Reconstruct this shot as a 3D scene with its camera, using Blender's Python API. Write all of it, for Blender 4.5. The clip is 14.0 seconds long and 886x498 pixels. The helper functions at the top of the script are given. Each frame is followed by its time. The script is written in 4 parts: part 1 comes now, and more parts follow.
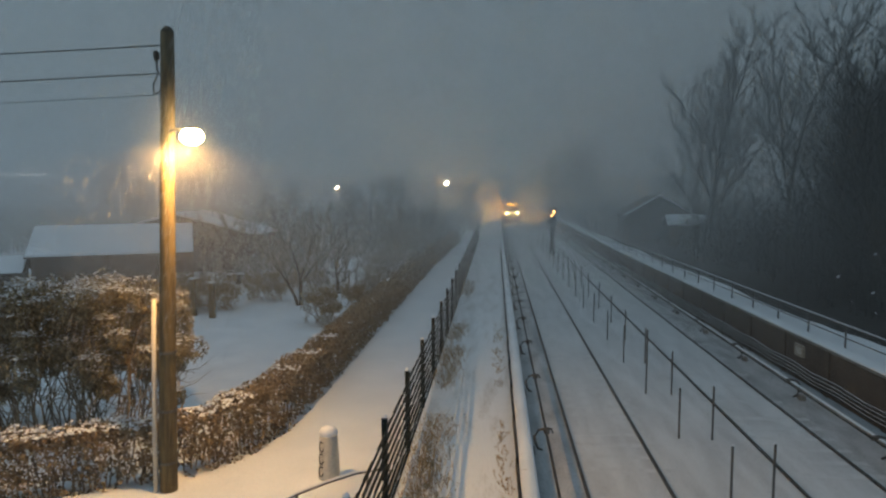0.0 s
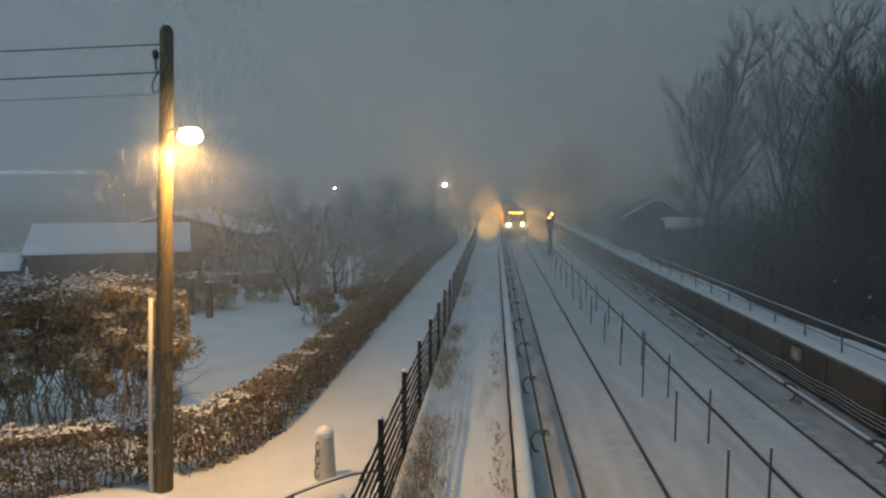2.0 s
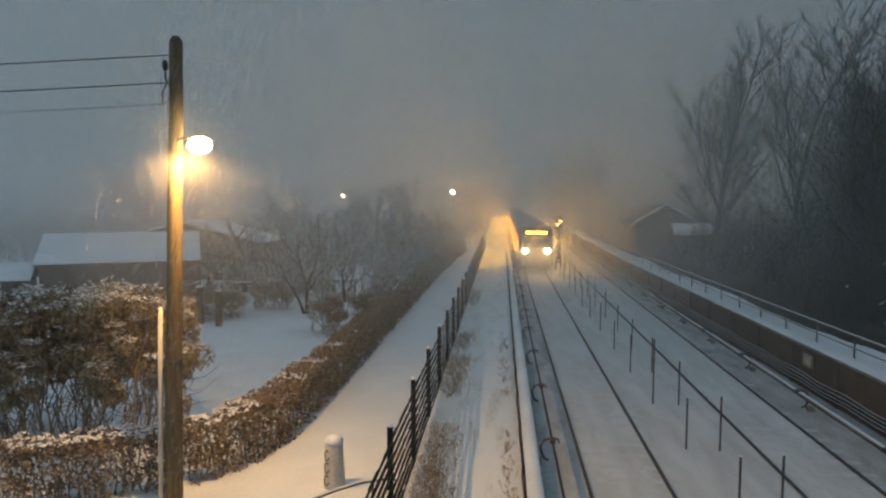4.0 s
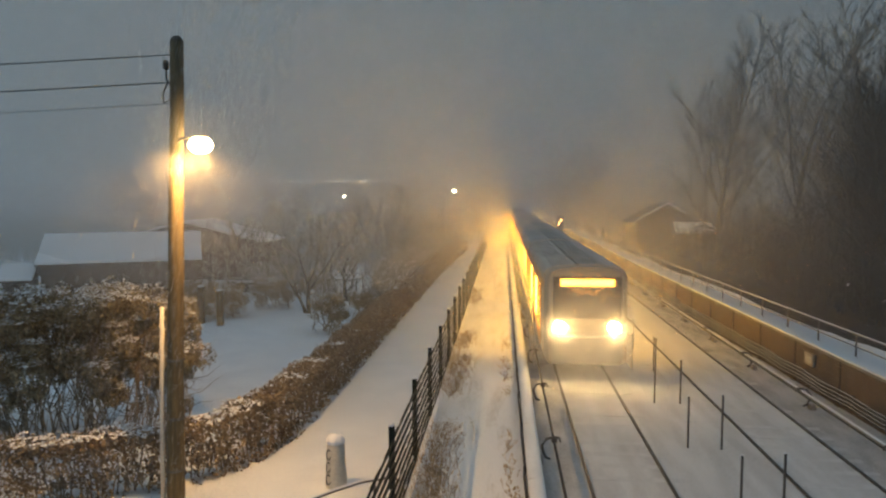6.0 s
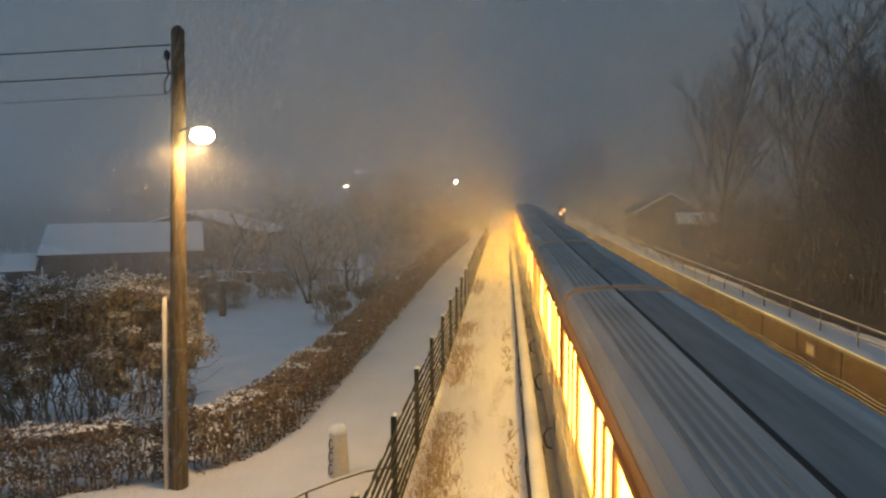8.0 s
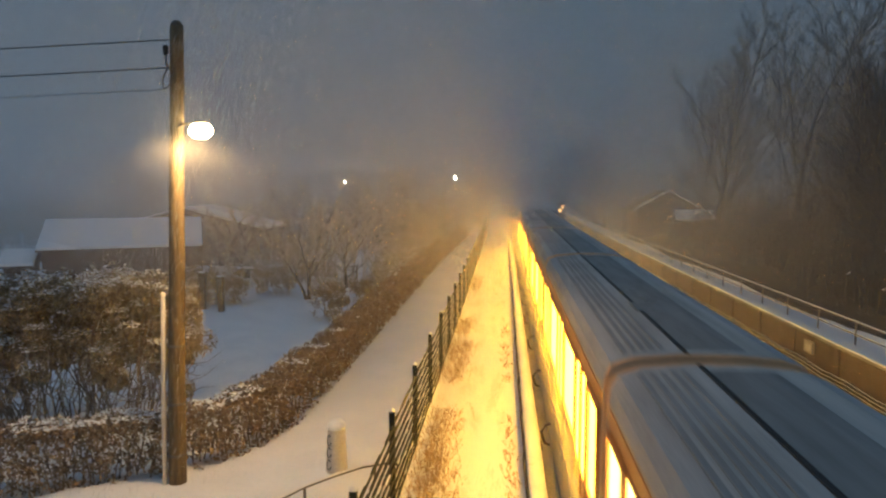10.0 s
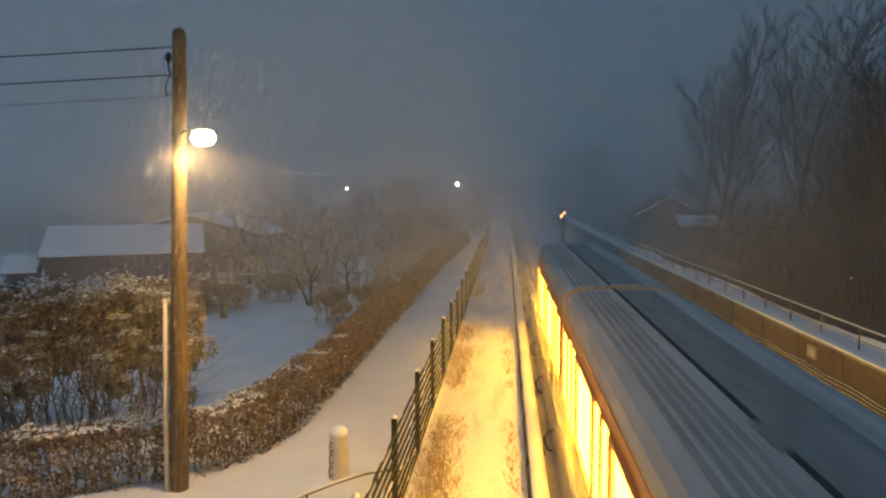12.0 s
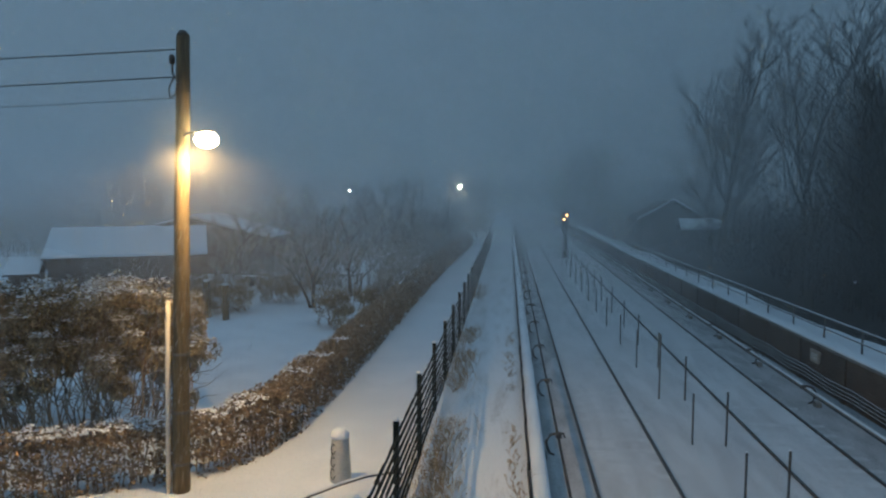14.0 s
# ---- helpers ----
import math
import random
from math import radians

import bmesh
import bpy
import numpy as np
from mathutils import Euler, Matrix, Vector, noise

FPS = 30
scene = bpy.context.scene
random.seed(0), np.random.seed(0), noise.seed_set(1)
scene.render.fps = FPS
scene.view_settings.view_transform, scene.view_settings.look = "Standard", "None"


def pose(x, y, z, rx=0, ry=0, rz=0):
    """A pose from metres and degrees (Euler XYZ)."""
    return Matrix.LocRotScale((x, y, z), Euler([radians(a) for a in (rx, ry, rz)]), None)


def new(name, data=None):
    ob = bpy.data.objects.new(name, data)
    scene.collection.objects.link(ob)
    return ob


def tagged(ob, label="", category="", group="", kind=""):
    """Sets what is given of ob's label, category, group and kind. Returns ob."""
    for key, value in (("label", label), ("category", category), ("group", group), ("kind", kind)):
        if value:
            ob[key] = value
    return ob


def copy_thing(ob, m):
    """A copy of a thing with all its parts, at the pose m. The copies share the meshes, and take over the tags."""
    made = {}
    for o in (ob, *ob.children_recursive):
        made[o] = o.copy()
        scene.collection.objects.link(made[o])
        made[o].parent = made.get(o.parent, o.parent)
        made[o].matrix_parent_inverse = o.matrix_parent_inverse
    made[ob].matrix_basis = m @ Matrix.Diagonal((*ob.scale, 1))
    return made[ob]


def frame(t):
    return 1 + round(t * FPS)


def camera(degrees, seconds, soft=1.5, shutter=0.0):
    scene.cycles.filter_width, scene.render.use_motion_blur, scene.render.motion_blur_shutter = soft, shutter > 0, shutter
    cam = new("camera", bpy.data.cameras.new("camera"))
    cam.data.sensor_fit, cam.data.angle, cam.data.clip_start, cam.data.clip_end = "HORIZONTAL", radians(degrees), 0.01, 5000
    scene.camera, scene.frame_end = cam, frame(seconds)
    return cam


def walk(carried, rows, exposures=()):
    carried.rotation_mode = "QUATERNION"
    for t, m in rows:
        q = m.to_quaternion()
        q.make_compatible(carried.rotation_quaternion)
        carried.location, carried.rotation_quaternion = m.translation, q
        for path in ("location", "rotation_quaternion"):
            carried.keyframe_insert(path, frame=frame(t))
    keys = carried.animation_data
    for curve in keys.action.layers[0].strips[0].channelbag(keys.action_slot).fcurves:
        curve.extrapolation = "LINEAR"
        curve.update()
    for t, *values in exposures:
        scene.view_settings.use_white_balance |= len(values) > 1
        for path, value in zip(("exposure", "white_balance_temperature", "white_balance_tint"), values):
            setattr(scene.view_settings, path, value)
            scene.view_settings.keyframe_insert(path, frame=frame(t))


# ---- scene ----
cam = camera(66, 14.0, soft=2.3, shutter=0.45)
EYE_Z = 5.43
scene.cycles.transparent_max_bounces = 40  # the snowfall hangs in many thin sheets


def view(yaw, pitch, roll):
    return pose(0, 0, EYE_Z, 90 + pitch, 0, -yaw) @ pose(0, 0, 0, 0, 0, -roll)


PATH = [
    (0, -4.428, -5.068, 0.174), (0.5, -4.431, -5.100, 0.110), (1, -4.343, -5.213, -0.068), (1.5, -4.194, -5.196, -0.107),
    (2, -4.245, -4.963, -0.292), (2.5, -4.522, -4.700, -0.304), (3, -4.750, -4.481, -0.201), (5.5, -5.004, -4.284, 0.283),
    (6, -5.044, -4.402, 0.205), (6.5, -5.052, -4.354, 0.157), (7, -5.075, -4.713, 0.195), (7.5, -5.131, -5.010, 0.266),
    (8, -5.204, -5.202, 0.231), (10.5, -5.082, -5.520, 0.016), (11, -5.078, -5.368, 0.137), (11.5, -5.197, -5.216, 0.283),
    (12, -5.269, -5.010, 0.177), (12.5, -5.323, -4.782, -0.022), (13, -5.397, -4.629, -0.066), (13.5, -5.412, -4.668, -0.078),
    (14, -5.469, -4.782, 0.0)]
walk(cam, [(t, view(a, b, c)) for t, a, b, c in PATH],
     exposures=[(0, 0.26, 6580, 9), (3, 0.29, 6600, 9), (5.5, 0.23, 6550, 9), (6.5, 0.0, 6450, 10), (7.0, -0.15, 6150, 9), (7.5, -0.27, 5850, 9), (8.2, -0.38, 5550, 9),
                (10.5, -0.42, 5350, 9), (12.5, -0.33, 5350, 8), (13.0, -0.22, 5400, 8), (13.5, -0.10, 5160, 3), (14, 0.09, 5200, 3)])


# ---- light: overcast dusk, no sun left ----
world = bpy.data.worlds.new("dusk")
scene.world = world
world.use_nodes = True
wn, wl = world.node_tree.nodes, world.node_tree.links
wn.clear()
w_out = wn.new("ShaderNodeOutputWorld")
w_bg = wn.new("ShaderNodeBackground")
w_tc = wn.new("ShaderNodeTexCoord")
w_sep = wn.new("ShaderNodeSeparateXYZ")
w_ramp = wn.new("ShaderNodeValToRGB")
w_ramp.color_ramp.elements[0].position = 0.0
w_ramp.color_ramp.elements[0].color = (0.105, 0.150, 0.182, 1)
w_ramp.color_ramp.elements[1].position = 0.35
w_ramp.color_ramp.elements[1].color = (0.185, 0.260, 0.315, 1)
w_top = w_ramp.color_ramp.elements.new(0.9)
w_top.color = (0.170, 0.238, 0.290, 1)
w_noise = wn.new("ShaderNodeTexNoise")
w_noise.inputs["Scale"].default_value = 2.2
w_noise.inputs["Detail"].default_value = 4
w_mix = wn.new("ShaderNodeMix")
w_mix.data_type, w_mix.blend_type = "RGBA", "OVERLAY"
w_mix.inputs["Factor"].default_value = 0.10
wl.new(w_tc.outputs["Generated"], w_sep.inputs[0])
wl.new(w_tc.outputs["Generated"], w_noise.inputs["Vector"])
wl.new(w_sep.outputs["Z"], w_ramp.inputs[0])
wl.new(w_ramp.outputs[0], w_mix.inputs["A"])
wl.new(w_noise.outputs["Fac"], w_mix.inputs["B"])
wl.new(w_mix.outputs["Result"], w_bg.inputs["Color"])
w_bg.inputs["Strength"].default_value = 1.08
wl.new(w_bg.outputs[0], w_out.inputs[0])

LAMP_AT = Vector((-4.81, 10.53, 6.17))
lamp_data = bpy.data.lights.new("street_lamp_light", "SPOT")
lamp_data.energy, lamp_data.color, lamp_data.shadow_soft_size = 900, (1.0, 0.54, 0.165), 0.10
lamp_data.spot_size, lamp_data.spot_blend = radians(176), 0.5
lamp_light = new("street_lamp_light", lamp_data)
lamp_light.location = LAMP_AT
lamp_light.rotation_euler.x = radians(-2)


# ---- materials ----
def material(name, a, b=None, rough=0.8, scale=8.0, fine=60.0, bump=0.3, metal=0.0, stretch=(1, 1, 1), detail=6, per_object=0.0, per_island=0.0, depth=0.02, low=0.35, high=0.65, thin=0.0):
    """Two colours mixed by noise at two scales, with fine relief."""
    b = b or tuple(min(1, c * 0.7) for c in a)
    m = bpy.data.materials.new(name)
    m.use_nodes = True
    n, l = m.node_tree.nodes, m.node_tree.links
    p = n["Principled BSDF"]
    tc, mp = n.new("ShaderNodeTexCoord"), n.new("ShaderNodeMapping")
    mp.inputs["Scale"].default_value = stretch
    l.new(tc.outputs["Object"], mp.inputs[0])
    big, small = n.new("ShaderNodeTexNoise"), n.new("ShaderNodeTexNoise")
    big.inputs["Scale"].default_value, big.inputs["Detail"].default_value = scale, detail
    small.inputs["Scale"].default_value, small.inputs["Detail"].default_value = fine, 3
    l.new(mp.outputs[0], big.inputs["Vector"])
    l.new(mp.outputs[0], small.inputs["Vector"])
    add = n.new("ShaderNodeMath")
    add.operation = "MULTIPLY_ADD"
    add.inputs[1].default_value = 0.35
    l.new(small.outputs["Fac"], add.inputs[0])
    sub = n.new("ShaderNodeMath")
    sub.operation = "MULTIPLY"
    sub.inputs[1].default_value = 0.65
    l.new(big.outputs["Fac"], sub.inputs[0])
    l.new(sub.outputs[0], add.inputs[2])
    ramp = n.new("ShaderNodeValToRGB")
    ramp.color_ramp.elements[0].position, ramp.color_ramp.elements[0].color = low, (*b, 1)
    ramp.color_ramp.elements[1].position, ramp.color_ramp.elements[1].color = high, (*a, 1)
    l.new(add.outputs[0], ramp.inputs[0])
    colour = ramp.outputs[0]
    if per_object or per_island:
        hsv = n.new("ShaderNodeHueSaturation")
        src = n.new("ShaderNodeObjectInfo") if per_object else n.new("ShaderNodeNewGeometry")
        amount = per_object or per_island
        rng = n.new("ShaderNodeMapRange")
        rng.inputs["To Min"].default_value, rng.inputs["To Max"].default_value = 1 - amount, 1 + amount
        l.new(src.outputs["Random" if per_object else "Random Per Island"], rng.inputs["Value"])
        l.new(rng.outputs[0], hsv.inputs["Value"])
        l.new(colour, hsv.inputs["Color"])
        colour = hsv.outputs[0]
    l.new(colour, p.inputs["Base Color"])
    p.inputs["Roughness"].default_value, p.inputs["Metallic"].default_value = rough, metal
    if bump:
        bp = n.new("ShaderNodeBump")
        bp.inputs["Strength"].default_value, bp.inputs["Distance"].default_value = bump, depth
        l.new(add.outputs[0], bp.inputs["Height"])
        l.new(bp.outputs[0], p.inputs["Normal"])
    if thin:
        # leaves let a share of the light through
        glow, mix = n.new("ShaderNodeBsdfTranslucent"), n.new("ShaderNodeMixShader")
        l.new(colour, glow.inputs["Color"])
        mix.inputs[0].default_value = thin
        l.new(p.outputs[0], mix.inputs[1])
        l.new(glow.outputs[0], mix.inputs[2])
        l.new(mix.outputs[0], n["Material Output"].inputs["Surface"])
    return m


def glowing(name, colour, strength, base=(0.8, 0.8, 0.8)):
    m = bpy.data.materials.new(name)
    m.use_nodes = True
    p = m.node_tree.nodes["Principled BSDF"]
    p.inputs["Base Color"].default_value = (*base, 1)
    p.inputs["Roughness"].default_value = 0.3
    p.inputs["Emission Color"].default_value = (*colour, 1)
    p.inputs["Emission Strength"].default_value = strength
    return m


def snowfall(name, density, streak=(1.2, 1.2, 0.45), albedo=0.9, radius=0.0, foot=0.0):
    """A sheet of falling snow: mostly clear air, with a soft uneven share of white flakes that scatter light both ways."""
    m = bpy.data.materials.new(name)
    m.use_nodes = True
    n, l = m.node_tree.nodes, m.node_tree.links
    n.clear()
    out = n.new("ShaderNodeOutputMaterial")
    clear, front, back = n.new("ShaderNodeBsdfTransparent"), n.new("ShaderNodeBsdfDiffuse"), n.new("ShaderNodeBsdfTranslucent")
    both, mix = n.new("ShaderNodeMixShader"), n.new("ShaderNodeMixShader")
    front.inputs["Color"].default_value = back.inputs["Color"].default_value = (albedo, albedo, albedo, 1)
    tc, mp, nz, rng = n.new("ShaderNodeTexCoord"), n.new("ShaderNodeMapping"), n.new("ShaderNodeTexNoise"), n.new("ShaderNodeMapRange")
    mp.inputs["Scale"].default_value = streak
    nz.inputs["Scale"].default_value, nz.inputs["Detail"].default_value = 0.12, 5
    rng.inputs["From Min"].default_value, rng.inputs["From Max"].default_value = 0.25, 0.75
    rng.inputs["To Min"].default_value, rng.inputs["To Max"].default_value = density * 0.7, density * 1.3
    l.new(tc.outputs["Object"], mp.inputs[0])
    l.new(mp.outputs[0], nz.inputs["Vector"])
    l.new(nz.outputs["Fac"], rng.inputs["Value"])
    l.new(front.outputs[0], both.inputs[1])
    l.new(back.outputs[0], both.inputs[2])
    share = rng.outputs[0]
    if foot:
        # haze faded towards local z 0, so sheets leave no bright line on the ground
        up, lift, less = n.new("ShaderNodeSeparateXYZ"), n.new("ShaderNodeMapRange"), n.new("ShaderNodeMath")
        lift.interpolation_type, less.operation = "SMOOTHSTEP", "MULTIPLY"
        lift.inputs["From Min"].default_value, lift.inputs["From Max"].default_value = -0.3, foot
        l.new(tc.outputs["Object"], up.inputs[0])
        l.new(up.outputs["Z"], lift.inputs["Value"])
        l.new(lift.outputs[0], less.inputs[0])
        l.new(share, less.inputs[1])
        share = less.outputs[0]
    if radius:
        # a local disc thins out towards its rim
        away, fade, both_ways = n.new("ShaderNodeVectorMath"), n.new("ShaderNodeMapRange"), n.new("ShaderNodeMath")
        away.operation, both_ways.operation, fade.interpolation_type = "LENGTH", "MULTIPLY", "SMOOTHSTEP"
        fade.inputs["From Max"].default_value, fade.inputs["To Min"].default_value, fade.inputs["To Max"].default_value = radius, 1, 0
        l.new(tc.outputs["Object"], away.inputs[0])
        l.new(away.outputs["Value"], fade.inputs["Value"])
        l.new(fade.outputs[0], both_ways.inputs[0])
        l.new(share, both_ways.inputs[1])
        share = both_ways.outputs[0]
    l.new(share, mix.inputs[0])
    l.new(clear.outputs[0], mix.inputs[1])
    l.new(both.outputs[0], mix.inputs[2])
    l.new(mix.outputs[0], out.inputs[0])
    return m


SNOW = material("fresh_snow", (0.82, 0.84, 0.88), (0.70, 0.73, 0.78), 0.75, 0.9, 14, 0.5, depth=0.05)
FLAKE = material("drifting_flakes", (0.52, 0.53, 0.55), (0.42, 0.43, 0.45), 0.8, 9, 60, 0.0)
TRACK_SNOW = material("trackbed_snow", (0.62, 0.63, 0.65), (0.40, 0.405, 0.42), 0.8, 1.1, 22, 0.6, stretch=(2.2, 0.35, 1), depth=0.04, low=0.25, high=0.6)
WALK_SNOW = material("trodden_snow", (0.80, 0.81, 0.84), (0.42, 0.40, 0.37), 0.8, 1.6, 18, 0.7, stretch=(1.6, 0.3, 1), depth=0.05, low=0.22, high=0.5)
CONCRETE = material("old_concrete", (0.30, 0.29, 0.27), (0.17, 0.165, 0.155), 0.9, 1.6, 30, 0.5, per_object=0.12)
DARK_CONCRETE = material("wet_concrete", (0.112, 0.078, 0.052), (0.045, 0.034, 0.026), 0.75, 1.2, 26, 0.5, per_object=0.15)
STEEL = material("dull_steel", (0.16, 0.15, 0.14), (0.08, 0.075, 0.07), 0.5, 6, 60, 0.2, 0.6)
RAIL_STEEL = material("rail_steel", (0.12, 0.112, 0.106), (0.06, 0.055, 0.052), 0.6, 6, 60, 0.3, 0.4)
FENCE_PAINT = material("dark_green_paint", (0.018, 0.024, 0.021), (0.010, 0.013, 0.012), 0.65, 5, 60, 0.2, per_object=0.15)
FENCE_PAINT.node_tree.nodes["Principled BSDF"].inputs["Specular IOR Level"].default_value = 0.12
POLE_WOOD = material("weathered_pole_wood", (0.18, 0.13, 0.062), (0.052, 0.042, 0.028), 0.85, 3, 40, 0.6, stretch=(9, 9, 0.5), depth=0.01)
BARK = material("wet_bark", (0.075, 0.064, 0.052), (0.03, 0.026, 0.022), 0.9, 5, 40, 0.6, stretch=(3, 3, 0.6))
TWIGS = material("dark_twigs", (0.056, 0.053, 0.050), (0.032, 0.030, 0.028), 0.9, 3, 20, 0.0, per_island=0.3)
# snow dust on twigs, paler still because distance haze is put into the colour
HAZY_DUSTED_TWIGS = material("hazy_dusted_twigs", (0.46, 0.44, 0.41), (0.22, 0.20, 0.175), 0.9, 3, 20, 0.0, per_island=0.35)
BUSH_WOOD = material("pale_brown_stems", (0.34, 0.265, 0.19), (0.19, 0.15, 0.11), 0.9, 5, 30, 0.0, per_island=0.3)
BROWN_LEAF = material("dry_beech_leaves", (0.36, 0.275, 0.185), (0.20, 0.155, 0.105), 0.7, 4, 30, 0.0, per_island=0.45, thin=0.3)
GREEN_LEAF = material("dark_evergreen_leaves", (0.40, 0.33, 0.215), (0.24, 0.20, 0.135), 0.5, 4, 30, 0.0, per_island=0.4, thin=0.35)
DRY_GRASS = material("dry_grass", (0.52, 0.40, 0.25), (0.28, 0.20, 0.12), 0.9, 4, 30, 0.0, per_island=0.4)
SHED_WOOD = material("brown_shed_boards", (0.10, 0.07, 0.05), (0.055, 0.04, 0.03), 0.8, 4, 40, 0.3)
EARTH = material("leaf_litter", (0.038, 0.034, 0.030), (0.020, 0.018, 0.017), 0.95, 1.4, 12, 0.8, depth=0.06)
BODY_PAINT = material("cream_train_paint", (0.50, 0.40, 0.26), (0.36, 0.28, 0.18), 0.45, 1.3, 20, 0.1)
CANT_PAINT = material("orange_train_paint", (0.60, 0.27, 0.06), (0.45, 0.20, 0.05), 0.4, 1.3, 20, 0.1)
# orange lightened to carry the warm light on the car joints in its colour
HOOP_LIT = material("lit_orange_frame", (0.74, 0.47, 0.25), (0.56, 0.36, 0.20), 0.6, 1.3, 20, 0.1)
PALE_PAINT = material("pale_grey_paint", (0.60, 0.57, 0.52), (0.42, 0.40, 0.37), 0.4, 1.3, 20, 0.1)
ROOF_SNOW = material("snow_dusted_roof", (0.47, 0.46, 0.44), (0.30, 0.292, 0.28), 0.8, 1.4, 24, 0.4, stretch=(3, 0.22, 1), low=0.3, high=0.6)
ROOF_RIB = material("grooved_roof_strip", (0.37, 0.362, 0.35), (0.22, 0.215, 0.205), 0.8, 2, 30, 0.3, stretch=(3, 0.3, 1))
ROOF_DARK = material("dark_roof_panel", (0.27, 0.268, 0.265), (0.17, 0.17, 0.168), 0.75, 2, 30, 0.3, stretch=(3, 0.3, 1))
RUBBER = material("black_rubber", (0.03, 0.03, 0.03), (0.018, 0.018, 0.018), 0.7, 5, 40, 0.2)
DARK_GLASS = material("dark_windscreen", (0.025, 0.022, 0.02), (0.02, 0.018, 0.016), 0.12, 2, 10, 0.0)
WINDOW_GLOW = glowing("pale_lit_train_window", (1.0, 0.52, 0.065), 11.5)
YELLOW_GLOW = glowing("yellow_lit_train_window", (1.0, 0.45, 0.010), 26.0)
HEAD_GLOW = glowing("headlight_glow", (1.0, 0.63, 0.23), 230.0)
SIGN_GLOW = glowing("amber_display_glow", (1.0, 0.40, 0.025), 14.0)
LAMP_GLOW = glowing("street_lamp_glow", (1.0, 0.66, 0.26), 100.0)
FAR_GLOW = glowing("far_lamp_glow", (1.0, 0.78, 0.46), 130.0)
AMBER_GLOW = glowing("signal_amber_glow", (1.0, 0.40, 0.09), 18.0)
BALLAST = material("snowy_ballast", (0.54, 0.55, 0.57), (0.25, 0.25, 0.255), 0.9, 1.5, 26, 0.9, stretch=(1.5, 0.4, 1), depth=0.05, low=0.3, high=0.62)
STRIP_GLOW = glowing("distant_window_glow", (1.0, 0.95, 0.80), 6.0)
CAB_PAINT = material("grimy_cab_paint", (0.36, 0.31, 0.25), (0.22, 0.19, 0.16), 0.5, 1.3, 20, 0.15)
# near-black: the shade inside the thicket is put into the leaf colour
FOLIAGE_SHADE = material("shaded_bramble_leaves", (0.022, 0.023, 0.021), (0.013, 0.013, 0.013), 0.8, 4, 30, 0.0, per_island=0.4)


